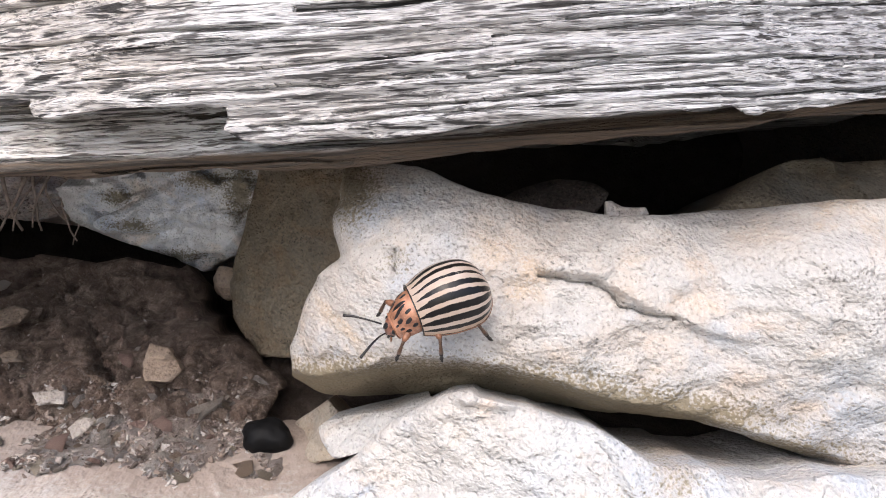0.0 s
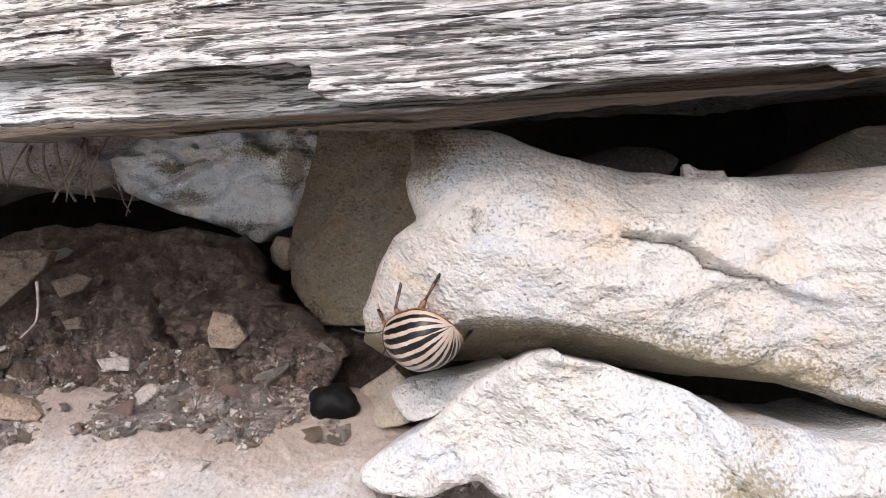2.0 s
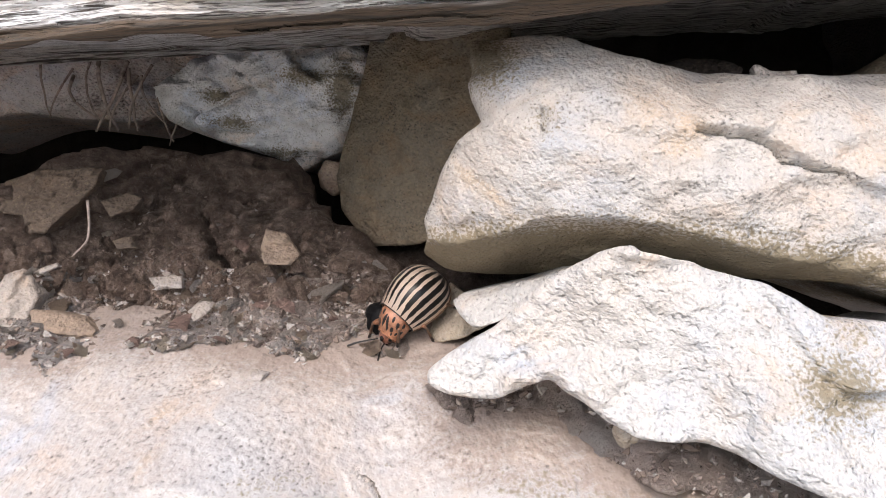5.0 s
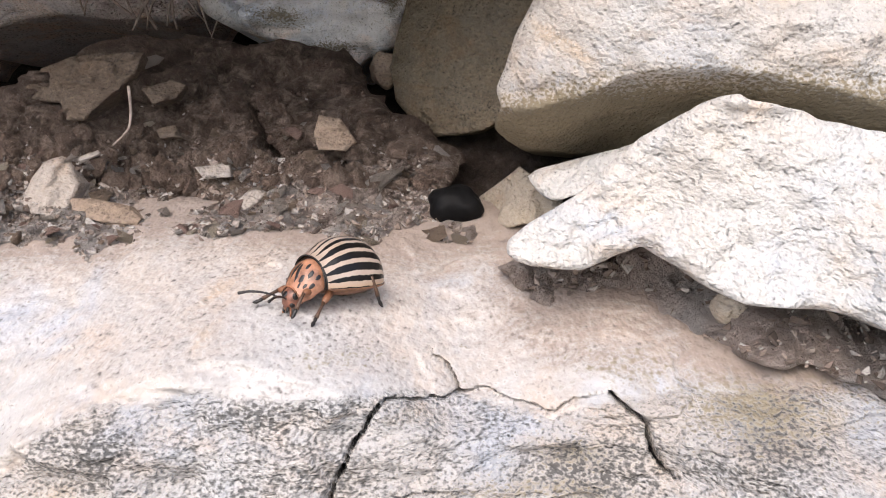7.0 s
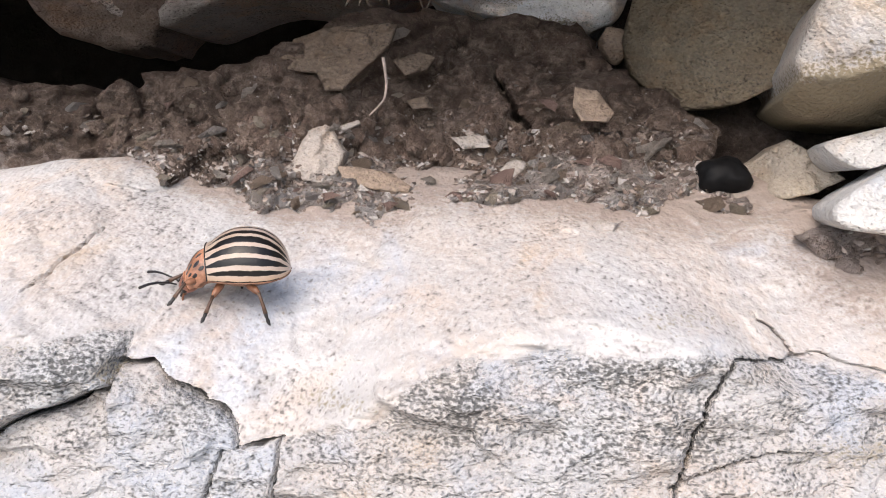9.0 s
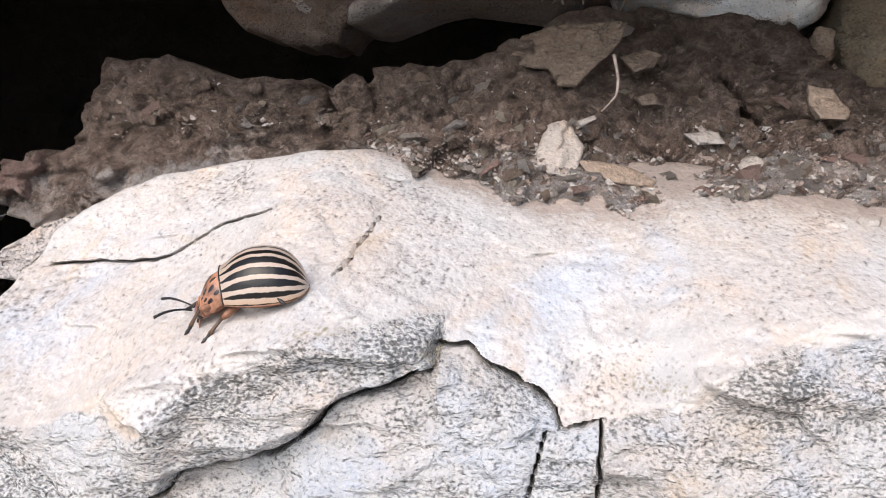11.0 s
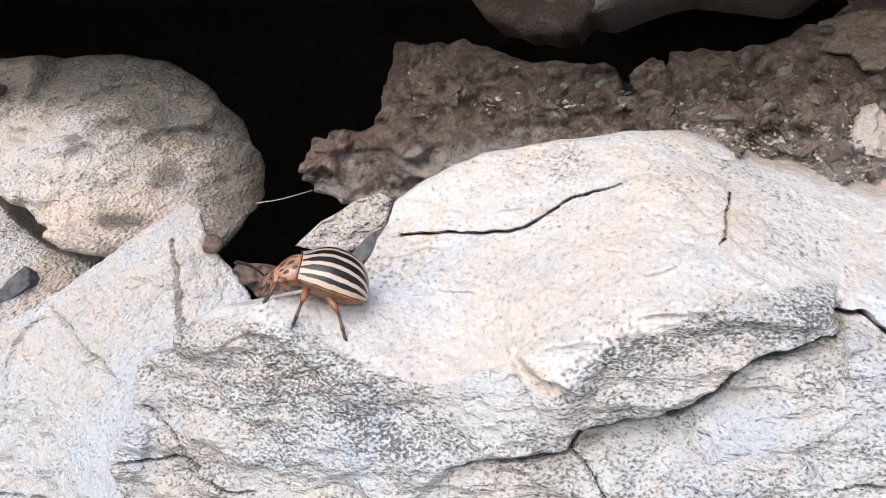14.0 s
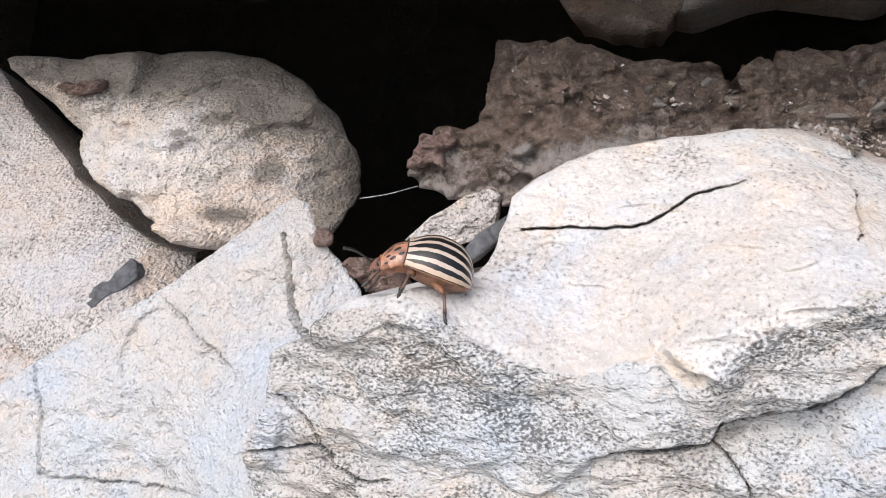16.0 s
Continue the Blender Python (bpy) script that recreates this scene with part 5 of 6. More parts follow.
def grit(bank):
    """Loose chips of stone on the bank, the largest as pieces of their own, and the dust of crumbs joined."""
    rng = random.Random(5)
    shapes = []
    for k in range(7):
        bm = bmesh.new()
        for j in range(11):
            bm.verts.new(Vector((rng.gauss(0, 1), rng.gauss(0, 1), rng.gauss(0, 1))).normalized() * rng.uniform(0.8, 1.15))
        bmesh.ops.scale(bm, vec=(1.15, 0.8, 0.45), verts=bm.verts)
        hull = bmesh.ops.convex_hull(bm, input=bm.verts)
        bmesh.ops.delete(bm, geom=[v for v in hull["geom_interior"] if isinstance(v, bmesh.types.BMVert)], context="VERTS")
        me = bpy.data.meshes.new("stone_crumb")
        bm.to_mesh(me)
        bm.free()
        me.materials.append((GREYSTONE, TAN, GREYSTONE, SLABROCK, TANROCK, TAN, CLAY)[k])
        shapes.append(me)

    edge_line = curve_through([(-121.6, -23.2), (-122.8, -18), (-119.2, -14.7), (-114.9, -14.4), (-114, -9.7), (-114, -3.5), (-108.3, -3.3), (-98.6, -5.4), (-88.1, -6.3), (-86.1, -7.7), (-84.2, -5.8), (-77.9, -4.7), (-66.3, -3), (-61.8, 0.5), (-53.6, 3.2), (-34.1, 2.8), (-31.4, 0.4), (-27, -3.9), (-22.3, -7.2), (-18.6, -10.7), (-19.1, -13.2), (-19.8, -14.7), (-14.7, -21.8), (-29.5, -23.4), (-50.2, -23.7), (-67, -22.4), (-79.8, -20.4), (-92.2, -20), (-103.8, -21.9), (-111.5, -24.1), (-117, -24.4)])
    gen = np.random.RandomState(5)
    q = np.stack([gen.uniform(-114, -17, 16000), 1 - 22 * gen.rand(16000) ** 0.5], 1)
    far = near_line(q, edge_line, True)[0]
    bare = (q[:, 1] > -9 - 0.08 * np.abs(q[:, 0] + 62)) & (gen.rand(16000) < 0.75)
    q = q[inside(q, edge_line) & (far > 1.0) & ~bare]
    d = soil_depth(q)
    shown = ledge_form(q) > d - 0.6
    q, d = q[shown], d[shown]
    spots = iter(np.c_[q, d])
    for k in range(280):
        u, w, d = next(spots)
        ob = new("stone_crumb", shapes[rng.randrange(7)])
        ob.parent = bank
        size = 0.0007 + 0.0009 * rng.random() if k < 110 else 0.0003 + 0.0007 * rng.random() ** 2
        ob.location = Vector(to_world(np.array((u, w, d - 0.1)))) - bank.location
        ob.rotation_euler = (rng.uniform(-0.7, 0.7), rng.uniform(-0.7, 0.7), rng.uniform(0, 6.28))
        ob.scale = (size * rng.uniform(0.8, 1.5), size * rng.uniform(0.7, 1.2), size)
    lumps = list(spots)
    verts, faces = [], []
    ball = bmesh.new()
    bmesh.ops.create_icosphere(ball, subdivisions=1, radius=1.0)
    shape = [v.co.copy() for v in ball.verts]
    tris = [[v.index for v in f.verts] for f in ball.faces]
    ball.free()
    for n, (u, w, d) in enumerate([p for p in lumps if p[1] > -14][-800:]):
        c = Vector(to_world(np.array((u, w, d + 0.15))))
        r = 0.0003 + 0.0010 * rng.random() ** 3
        off = Vector((n * 3.1, 0, 0))
        base = len(verts)
        verts += [tuple(c + p * r * (1 + 0.7 * noise.noise(p * 1.5 + off) + 0.35 * noise.noise(p * 4 + off))) for p in shape]
        faces += [[base + i for i in f] for f in tris]
    tagged(mesh_object("earth_crumbs", verts, faces, SOIL, flat=True), "crumbs of brown earth lying on the bank", "soil", "", "stuff")
    fill = np.stack([gen.uniform(-13, 26, 900), gen.uniform(-31, -20, 900)], 1)
    line = curve_through([(-14, -21.2), (-4.7, -19.4), (8.7, -22.6), (17, -25), (26, -27), (22, -33), (16.4, -31), (10.9, -29), (3.2, -27), (-2.7, -26.2), (-9.8, -24.6)])
    fill = fill[inside(fill, line)]
    strewn = [(p, 0.00014 + 0.0005 * rng.random() ** 2.2) for p in lumps if p[1] < -10.5][:3200]
    strewn += [(p, 0.00010 + 0.00035 * rng.random() ** 2) for p in lumps[:1400]]
    strewn += [(p, 0.00012 + 0.0006 * rng.random() ** 2.5) for p in np.c_[fill, FILL_FORM(fill) - 0.5]]
    hulls = []
    for k in range(6):
        bm = bmesh.new()
        for j in range(8):
            bm.verts.new(Vector((rng.gauss(0, 1), rng.gauss(0, 1), rng.gauss(0, 1))).normalized() * rng.uniform(0.7, 1.2))
        bmesh.ops.scale(bm, vec=(1.2, 0.85, 0.55), verts=bm.verts)
        bmesh.ops.convex_hull(bm, input=bm.verts)
        bmesh.ops.delete(bm, geom=[v for v in bm.verts if not v.link_faces], context="VERTS")
        bm.verts.index_update()
        hulls.append(([v.co.copy() for v in bm.verts], [[v.index for v in f.verts] for f in bm.faces]))
        bm.free()
    verts, faces = [], []
    for p, r in strewn:
        c = Vector(to_world(np.array(p)))
        turn = Euler((rng.uniform(-0.8, 0.8), rng.uniform(-0.8, 0.8), rng.uniform(0, 6.28))).to_matrix()
        shape, sides = hulls[rng.randrange(6)]
        base = len(verts)
        verts += [tuple(c + turn @ (q * r)) for q in shape]
        faces += [[base + i for i in f] for f in sides]
    tagged(mesh_object("grit", verts, faces, GRIT, flat=True), "fine pale and brown grit scattered over the earth", "grit", "", "stuff")


# ---- the beetle: x ahead, y to its left, z up, in mm ----
def shell_material():
    """Five black stripes on each cream cover; the second and the third meet before the tip."""
    m, nt, bsdf, co = material("striped_shell", 0.28)
    uv = nt.nodes.new("ShaderNodeUVMap")
    sep = nt.nodes.new("ShaderNodeSeparateXYZ")
    nt.links.new(uv.outputs["UV"], sep.inputs["Vector"])
    wob = maths(nt, "MULTIPLY", maths(nt, "SUBTRACT", noise_tex(nt, co, 1500, 3), 0.5), 0.045)
    across = maths(nt, "ADD", sep.outputs["X"], wob)
    tent = ramp(nt, across, [(0.0, 1.0), (0.03, 0.0), (0.085, 0.0), (0.15, 0.85), (0.22, 0.0), (0.235, 0.0), (0.32, 1.0), (0.405, 0.0), (0.42, 0.0), (0.50, 1.0), (0.58, 0.0), (0.595, 0.0), (0.675, 1.0),
                             (0.755, 0.0), (0.775, 0.0), (0.835, 0.9), (0.895, 0.0), (0.95, 0.0), (0.98, 1.0)])
    gap = ramp(nt, across, [(0.318, 0.0), (0.32, 1.0), (0.41, 0.0), (0.50, 1.0), (0.502, 0.0)])
    meet = maths(nt, "SUBTRACT", maths(nt, "ADD", gap, ramp(nt, sep.outputs["Y"], [(0.60, 0.0), (0.90, 1.0)])), 0.62)
    ends = ramp(nt, sep.outputs["Y"], [(0.0, 1.1), (0.025, 0.6), (0.12, 0.29), (0.70, 0.25), (0.86, 0.34), (0.94, 0.52), (0.98, 0.9)])
    black = maths(nt, "MULTIPLY", maths(nt, "SUBTRACT", maths(nt, "MAXIMUM", tent, meet), ends), 9.0)
    hem = ramp(nt, maths(nt, "ADD", sep.outputs["Y"], wob), [(0.0, 1.0), (0.02, 0.0)])
    black = maths(nt, "ADD", black, maths(nt, "MULTIPLY", hem, 3.0))
    n = nt.nodes.new("ShaderNodeClamp")
    nt.links.new(black, n.inputs[0])
    tone = noise_tex(nt, co, 420, 3)
    pale = mixed(nt, ramp(nt, tone, [(0.35, 0.0), (0.65, 1.0)]), (0.40, 0.305, 0.235), (0.48, 0.395, 0.335))
    pale = mixed(nt, ramp(nt, across, [(0.80, 0.0), (0.97, 0.6)]), pale, (0.42, 0.27, 0.15))
    nt.links.new(mixed(nt, n.outputs[0], pale, (0.008, 0.007, 0.0065)), bsdf.inputs["Base Color"])
    bsdf.inputs["Coat Weight"].default_value, bsdf.inputs["Coat Roughness"].default_value = 0.25, 0.12
    bsdf.inputs["Specular IOR Level"].default_value = 0.2
    pit = noise_tex(nt, co, 6000, 2)
    bumped(nt, bsdf, (noise_tex(nt, co, 1400, 2), 0.35, 0.00008), (pit, 0.4, 0.00006))
    return m


def bent(p, x, z, degrees, reach):
    """p turned down about the cross axis at (x, z), the turn growing over reach mm ahead of it."""
    a = radians(degrees) * min(1.0, max(0.0, (p[0] - x) / reach))
    dx, dz = p[0] - x, p[2] - z
    return (x + dx * math.cos(a) + dz * math.sin(a), p[1], z - dx * math.sin(a) + dz * math.cos(a))


def droop(p):
    """The shield bends down from the wing covers, and the head from the shield."""
    return bent(bent(p, 3.85, 1.5, 14, 0.7), 1.95, 1.5, 28, 1.2)


def grid_mesh(name, rows, mat, parent, label="", uv=(), wrap=False):
    """A skin over rows of points (mm). uv: the place of each row along the skin, 0 to 1."""
    n, k = len(rows), len(rows[0])
    verts = [tuple(c / 1000 for c in droop(p)) for r in rows for p in r]
    faces = [(i * k + j, i * k + (j + 1) % k, (i + 1) * k + (j + 1) % k, (i + 1) * k + j) for i in range(n - 1) for j in range(k if wrap else k - 1)]
    me = bpy.data.meshes.new(name)
    me.from_pydata(verts, [], faces)
    me.materials.append(mat)
    if len(uv):
        layer = me.uv_layers.new(name="UVMap")
        for loop in me.loops:
            i, j = divmod(loop.vertex_index, k)
            layer.data[loop.index].uv = (j / (k - 1), uv[i])
    me.polygons.foreach_set("use_smooth", [True] * len(me.polygons))
    ob = new(name, me)
    ob.parent = parent
    if label:
        ob["label"] = label
    return ob


def blob(name, mat, centre, size, parent, label="", nose=0.0):
    rows = []
    for i in range(15):
        a = math.pi * i / 14
        rows.append([(centre[0] + size[0] * math.cos(a), centre[1] + size[1] * math.sin(a) * math.cos(b) * (1 - nose * math.cos(a)), centre[2] + size[2] * math.sin(a) * math.sin(b) * (1 - nose * math.cos(a)))
                     for b in (2 * math.pi * j / 18 for j in range(18))])
    return grid_mesh(name, rows, mat, parent, label, wrap=True)


def rod(name, mat, pts, radii, parent, label="", origin=(0, 0, 0)):
    pts = [droop(p) for p in pts] if not any(origin) else pts
    v, f = tube([(p[0] / 1000 - origin[0], p[1] / 1000 - origin[1], p[2] / 1000 - origin[2]) for p in pts], [r / 1000 for r in radii], 8)
    me = bpy.data.meshes.new(name)
    me.from_pydata(v, [], f)
    me.materials.append(mat)
    me.polygons.foreach_set("use_smooth", [True] * len(me.polygons))
    ob = new(name, me)
    ob.parent = parent
    if label:
        ob["label"] = label
    return ob


def bulge(s, peak=0.45, front=0.28, power=2.4):
    """The swell of the wing covers from their front (0) to their tip (1)."""
    return 1 - front * ((peak - s) / peak) ** 2 if s < peak else max(0.0, 1 - ((s - peak) / (1 - peak)) ** power) ** 0.55


LEGS = []
# hip, reach of the thigh and of the shin with its foot, and where the foot likes to stand
LEG_PLAN = (((2.5, 0.95, 0.85), 1.6, 2.2, (4.4, 2.3)), ((0.8, 1.3, 0.75), 1.8, 2.4, (1.0, 3.7)), ((-0.9, 1.4, 0.75), 2.1, 2.7, (-3.5, 3.3)))


def on_shield(s, a, lift=0.0):
    """A point of the neck shield: s from its hind edge (0) to its front (1), a around the body."""
    wd, hg = 1.95 - 0.75 * s ** 1.7 - 0.1 * (1 - s) ** 4, 2.0 - 0.90 * s ** 1.5
    c = math.cos(a) if abs(a) < math.pi / 2 else 0.5 * math.cos(a)
    return (1.90 + 1.95 * s + 0.25 * s * abs(math.sin(a)) ** 3 + 0.3 * lift * s, (wd + lift) * math.sin(a), 1.28 - 0.15 * s + (hg + lift) * c)


def spot(parent, mat, s, a, long, wide, turn, seed):
    """A black mark of uneven outline on the shield."""
    rows = []
    for i in range(5):
        row = []
        for j in range(16):
            b = 2 * math.pi * j / 16
            r = i / 4 * (1 + 0.35 * noise.noise(Vector((math.cos(b) * 1.3, math.sin(b) * 1.3, seed))))
            x, y = long * r * math.cos(b), wide * r * math.sin(b)
            x, y = x * math.cos(turn) - y * math.sin(turn), x * math.sin(turn) + y * math.cos(turn)
            row.append(on_shield(s + x / 2.1, a + y / 1.9, 0.022 - 0.03 * (i == 4)))
        rows.append(row)
    return grid_mesh("spot", rows, mat, parent, wrap=True)


def beetle():
    shell = shell_material()
    orange = plain("orange_shield", (0.36, 0.175, 0.105), 0.26, 0.6, 800, 0.4)
    brown = plain("orange_brown_belly", (0.30, 0.13, 0.065), 0.4, 0.5, 1100, 0.1)
    face = plain("orange_brown_face", (0.20, 0.085, 0.055), 0.3, 0.8, 1500, 0.25)
    dark_brown = plain("brown_belly", (0.17, 0.082, 0.045), 0.45, 0.6, 900, 0.1)
    black = plain("black_horn", (0.012, 0.010, 0.009), 0.35, 0.3, 900, 0.2)
    tan_leg = plain("orange_brown_leg", (0.17, 0.076, 0.04), 0.4, 0.5, 1200, 0.1)
    dark_leg = plain("dark_brown_leg", (0.075, 0.042, 0.026), 0.4, 0.5, 1400, 0.1)
    b = thing("beetle", (0, 0, 0), "striped black and cream beetle with an orange spotted shield", "beetle")
    n, k = 40, 34
    along = [1 - (1 - i / (n - 1)) ** 1.7 for i in range(n)]
    for side in (1, -1):
        rows = []
        for s in along:
            wd, hg = 3.0 * bulge(s, 0.5, 0.24, 2.9), 3.5 * bulge(s, 0.42, 0.36, 2.6)
            row = []
            for j in range(k):
                a = radians(97) * j / (k - 1)
                row.append((1.95 - 6.5 * s + 0.12 * math.cos(a) * (s < 0.02), side * (0.01 + wd * math.sin(a) ** 0.92), 1.3 + 0.25 * s * (1 - s) + hg * (math.cos(a) if a < math.pi / 2 else 0.7 * math.cos(a))))
            rows.append(row)
        ob = grid_mesh("wing_cover", rows, shell, b, "glossy cream wing cover with black stripes", uv=along)
        ob.data.flip_normals() if side > 0 else None
        rod("rim", black, [(p[0] + 0.03, p[1], p[2]) for p in rows[0]], [0.06] * k, ob, "dark edge of the wing cover")
        rod("rim", dark_brown, [(r[-1][0], r[-1][1] * 1.0, r[-1][2]) for r in rows[:-1]], [0.07] * (n - 1), ob, "brown edge of the wing cover")
    # shield behind the head
    rows = [[on_shield(i / 13, radians(-106 + 212 * j / 28)) for j in range(29)] for i in range(14)]
    shield = grid_mesh("neck_shield", rows, orange, b, "orange neck shield with black spots")
    for k, at in ((0, -0.02), (13, 0.04)):
        rod("rim", black if not k else brown, [(p[0] + at, p[1], p[2]) for p in rows[k]], [0.07 if k else 0.09] * 29, shield, "dark edge of the shield")
    for s, a, long, wide, turn in ((0.52, 0.15, 0.48, 0.16, 0.35), (0.26, 0.42, 0.17, 0.13, 0.0), (0.62, 0.55, 0.24, 0.17, -0.3), (0.34, 0.80, 0.22, 0.15, 0.5), (0.66, 0.95, 0.17, 0.14, 0.0),
                                   (0.20, 1.12, 0.18, 0.13, 0.2), (0.48, 1.22, 0.22, 0.15, -0.4), (0.80, 0.66, 0.16, 0.12, 0.3), (0.74, 1.34, 0.13, 0.12, 0.0)):
        for side in (1, -1):
            spot(shield, black, s + 0.02 * side, side * a, 1.25 * long, 1.25 * wide, side * turn, 5 * s + 3 * a + side)
    head = blob("head", face, (4.1, 0, 1.3), (0.98, 0.88, 0.82), b, "orange-brown head with a dark brow", 0.18)
    for side in (1, -1):
        blob("eye", black, (4.15, side * 0.76, 1.58), (0.26, 0.17, 0.3), head)
        blob("cheek_mark", black, (4.65, side * 0.5, 1.2), (0.26, 0.2, 0.26), head)
        rod("jaw", black, [(4.95, side * 0.26, 1.15), (5.25, side * 0.24, 1.0), (5.38, side * 0.08, 0.9)], [0.15, 0.12, 0.04], head)
        rod("feeler", brown, [(4.95, side * 0.4, 1.0), (5.25, side * 0.55, 0.8), (5.45, side * 0.5, 0.6)], [0.08, 0.09, 0.04], head)
        root = Vector(droop((4.75, side * 0.48, 1.95)))
        ant = curve_through([tuple(root + Vector((x, side * y, z))) for x, y, z in ((0, 0, 0), (0.6, 0.3, 0.25), (1.3, 0.75, 0.42), (2.0, 1.25, 0.45), (2.7, 1.7, 0.3))], 5, False)
        v, f = tube([tuple(p / 1000) for p in ant], [(0.06 + 0.065 * (i / len(ant)) ** 1.5 + 0.018 * (i % 2)) / 1000 for i in range(len(ant))], 7)
        me = bpy.data.meshes.new("antenna")
        me.from_pydata(v, [], f)
        me.materials.append(black)
        me.polygons.foreach_set("use_smooth", [True] * len(me.polygons))
        feel = new("antenna", me)
        feel.parent = b
        feel["label"] = "dark jointed antenna, thicker at its tip"
    blob("brow_spot", black, (4.4, 0, 2.0), (0.34, 0.26, 0.10), head)
    blob("muzzle", dark_brown, (4.95, 0, 1.05), (0.28, 0.4, 0.28), head)
    blob("belly", dark_brown, (-1.05, 0, 1.2), (3.25, 2.6, 1.05), b, "orange-brown underside")
    blob("breast", brown, (2.4, 0, 1.2), (1.7, 1.6, 0.85), b, "orange-brown breast")
    for side in (1, -1):
        for k, (hip, thigh, shin, toe) in enumerate(LEG_PLAN):
            at = Vector((hip[0], side * hip[1], hip[2]))
            o = (0.0, 0.0, 1e-9)
            leg = rod("leg", tan_leg, [(-0.25, 0, 0), (0.35 * thigh, 0, 0.05), (0.75 * thigh, 0, 0.05), (thigh, 0, 0)], [0.28, 0.34, 0.30, 0.17], b, "orange-brown leg with dark feet", o)
            low = rod("shin", dark_leg, [(-0.06, 0, 0.02), (0.2 * shin, 0, 0.04), (0.45 * shin, 0, 0.02), (0.62 * shin, 0, 0)], [0.15, 0.13, 0.16, 0.20], leg, "", o)
            foot = rod("foot", black, [(0.60 * shin, 0, 0), (0.70 * shin, 0, -0.02), (0.76 * shin, 0, -0.02), (0.86 * shin, 0, 0.0), (0.95 * shin, 0, 0.04), (shin, 0.03, 0.12)], [0.11, 0.17, 0.12, 0.18, 0.11, 0.05], leg, "dark foot", o)
            LEGS.append((leg, low, foot, at / 1000, thigh / 1000, shin / 1000, Vector((toe[0], side * toe[1], 0)) / 1000, (k + (side > 0)) % 2))
    return b


ground()
wall_core()
beam()
blocks()
ledge()
BANK = soil()
chips()
small_stones()
strands()
BEETLE = beetle()
grit(BANK)


def aimed(hip, thigh, shin, toe):
    """Two joints that bring the toe to its place, all in the body's space: the pose of the leg, and that of shin and foot upon it."""
    v = toe - hip
    far = min(max(v.length, abs(thigh - shin) + 0.0002), thigh + shin - 0.00005)
    v.normalize()
    up = Vector((0, 0.25 * (1 if hip.y > 0 else -1), 1.0))
    up = (up - v * up.dot(v)).normalized()
    a = math.acos(max(-1, min(1, (thigh ** 2 + far ** 2 - shin ** 2) / (2 * thigh * far))))
    knee = math.pi - math.acos(max(-1, min(1, (thigh ** 2 + shin ** 2 - far ** 2) / (2 * thigh * shin))))
    x, z = v * math.cos(a) + up * math.sin(a), up * math.cos(a) - v * math.sin(a)
    y = z.cross(x)
    turn = Matrix(((x.x, y.x, z.x), (x.y, y.y, z.y), (x.z, y.z, z.z))).to_4x4()
    return Matrix.Translation(hip) @ turn, Matrix.Translation((thigh, 0, 0)) @ Matrix.Rotation(knee, 4, "Y")


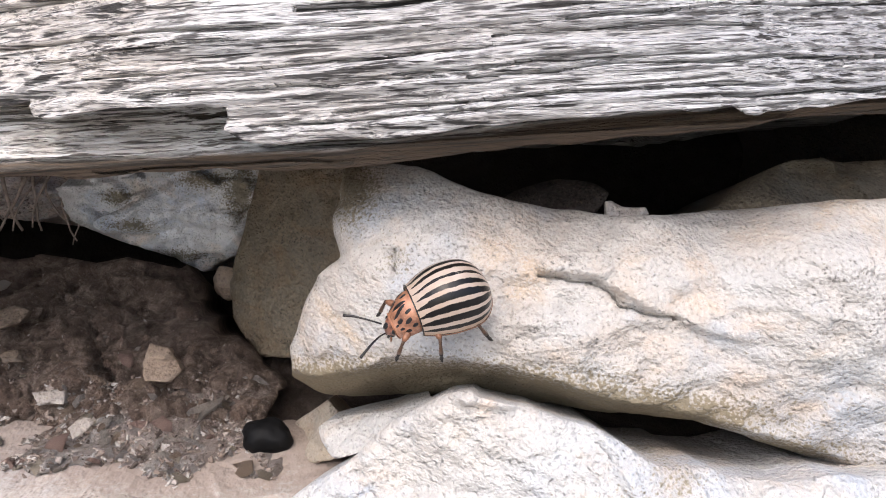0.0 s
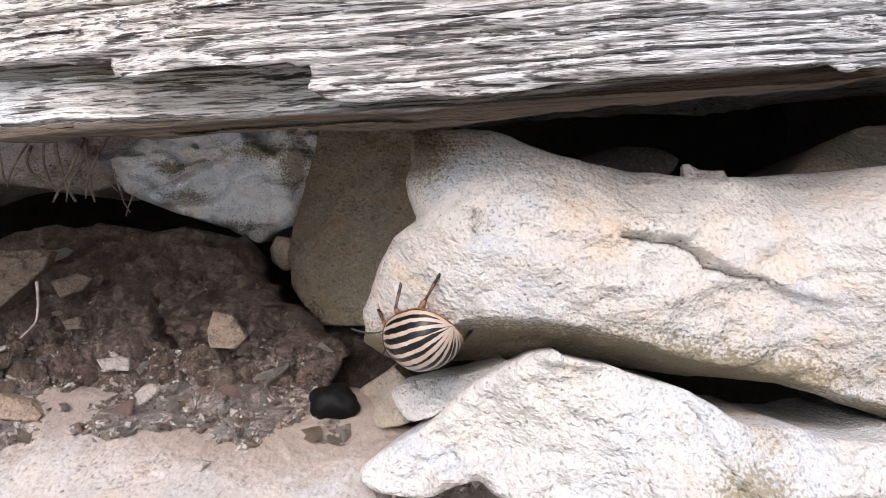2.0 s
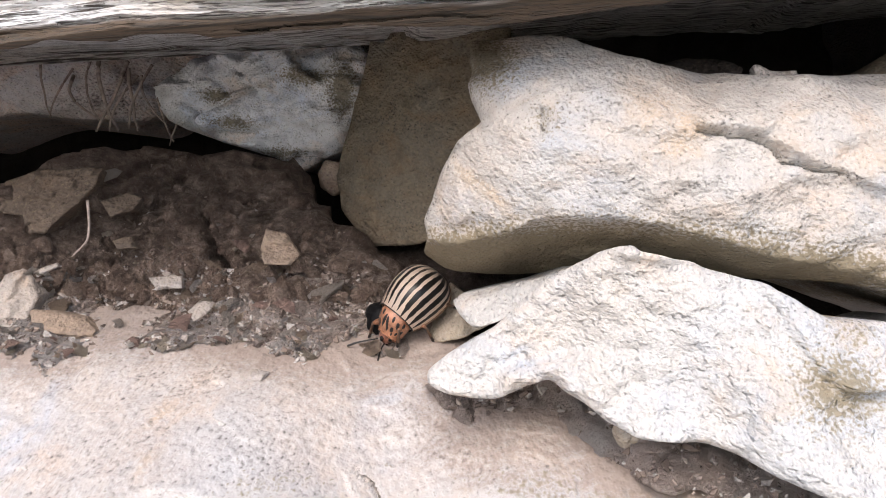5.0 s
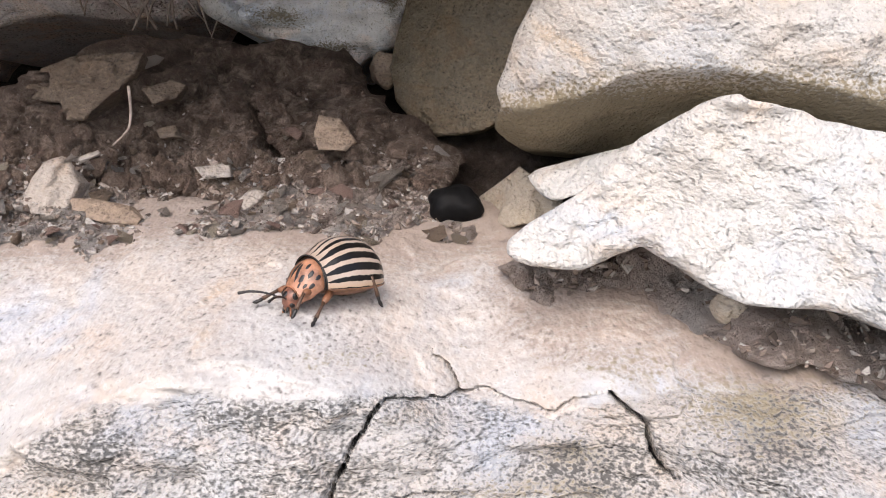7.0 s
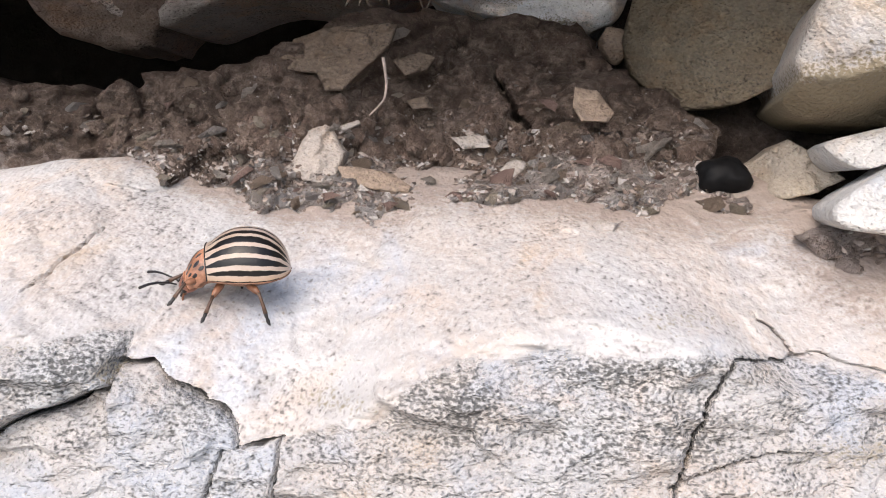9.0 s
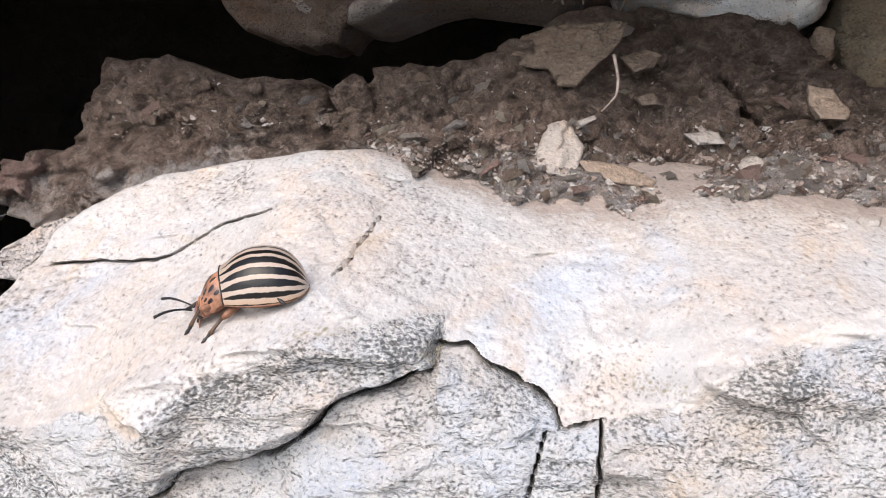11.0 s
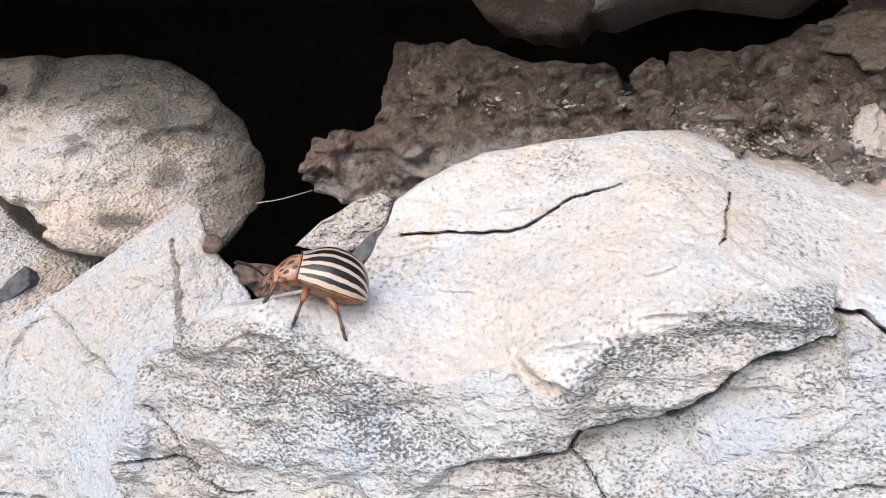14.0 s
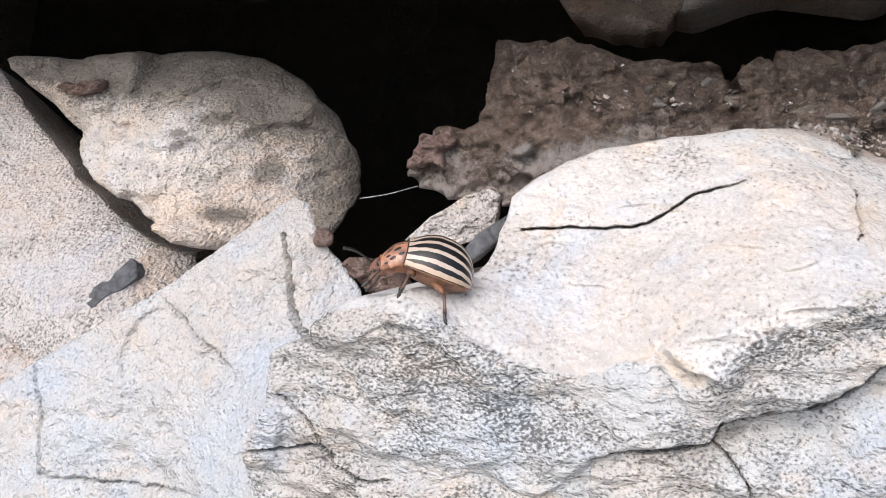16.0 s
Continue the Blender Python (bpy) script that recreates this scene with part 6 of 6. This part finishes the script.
def step_along():
    """Each foot stays where it stands on the stone until the body has left it behind, then steps ahead, three and three in turn."""
    graph = bpy.context.evaluated_depsgraph_get()
    stones = [o for o in scene.objects if o.type == "MESH" and o.name.split(".")[0] in ("main_bed", "broken_block", "limestone_block", "stone_shard", "soil_bank", "pebble")]
    trees = [(BVHTree.FromObject(o, graph), o.matrix_world.translation.copy()) for o in stones]
    ticks = [i * 0.1 for i in range(161)]
    bodies = []
    for t in ticks:
        scene.frame_set(frame(t))
        bodies.append(BEETLE.matrix_world.copy())

    def stand(m, toe):
        start, way = m @ (toe + Vector((0, 0, 0.0022))), -(m.to_3x3().col[2])
        gaps = [hit[3] for hit in (tree.ray_cast(start - o, way, 0.0058) for tree, o in trees) if hit[0]]
        return start + way * min(gaps) if gaps else m @ (toe - Vector((0, 0, 0.0012)))

    for leg, low, foot, hip, thigh, shin, toe, turn in LEGS:
        held, lifted, upper, lower = None, False, [], []
        for i, (t, m) in enumerate(zip(ticks, bodies)):
            there = stand(m, toe)
            if held is None:
                held = there
            target = held
            if lifted:
                ahead = bodies[min(i + 2, 160)]
                held = target = stand(ahead, toe)
                lifted = False
            elif (held - there).length > 0.0011 and (i + turn) % 2:
                target = (held + there) / 2 + m.to_3x3().col[2] * 0.0007
                lifted = True
            one, two = aimed(hip, thigh, shin, m.inverted() @ target)
            upper.append((t, one))
            lower.append((t, two))
        walk(leg, upper)
        walk(low, lower)
        walk(foot, lower)


def motions():
    way = [
        (0, -0.5, 85.1, 54.9, -37, 13, -163),
        (0.5, -2.1, 84.4, 53.8, -48, 22, 162),
        (1, -4.1, 87, 52, -76, 25, 146),
        (1.5, -7.3, 91, 49.9, -108, 17, 144),
        (2, -8.9, 93.4, 48.1, -132, 22, 139),
        (2.5, -11.6, 96.8, 45.4, -142, 16, 141),
        (3, -14.7, 98.3, 45.6, -134, 13, 155),
        (3.7, -15.6, 102.5, 43, -115, 8, 178),
        (4.5, -16.2, 105.5, 37.8, -50, 36, -160),
        (5.5, -16.9, 107.3, 34.3, -12, 29, -139),
        (6, -19.4, 102.4, 33.4, 1, 19, -135),
        (6.5, -23.1, 94.8, 32.4, 6, 7, -132),
        (7, -28.3, 87.5, 32.1, 5, -8, -136),
        (7.5, -34.7, 85.4, 32.3, 8, -2, -152),
        (8, -42.9, 87.1, 31.9, 2, 2, -157),
        (8.5, -51.7, 87, 31.1, 3, -3, -161),
        (9, -61.6, 84.2, 30.6, 1, -1, -170),
        (9.5, -65.1, 81.1, 30.4, 2, -1, -138),
        (9.7, -65.3, 82.7, 30.1, 1, 3, -141),
        (10.7, -78, 75.6, 30.6, 0, 2, -163),
        (11.8, -91, 75.6, 26.9, 4, 8, -178),
        (12, -92, 74, 26.9, 5, 5, 179),
        (12.5, -98.7, 74.7, 25.5, 3, 4, -171),
        (13, -106.7, 76.4, 25.25, 11, -21, -163),
        (13.5, -110.1, 74.8, 25.75, 15, -14, -166),
        (14, -111.4, 75.5, 26.35, 17, -22, -167),
        (14.5, -113.3, 75.6, 26.65, 17, -16, -176),
        (15, -114.3, 74.8, 26.65, 18, -14, -176),
        (15.5, -114.5, 74.9, 26.55, 18, -19, -168),
        (16, -114.1, 75.2, 26.75, 19, -22, -170),
    ]
    walk(BEETLE, [(t, pose(x / 1000, y / 1000, z / 1000, rx, ry, rz)) for t, x, y, z, rx, ry, rz in way])
    step_along()


motions()
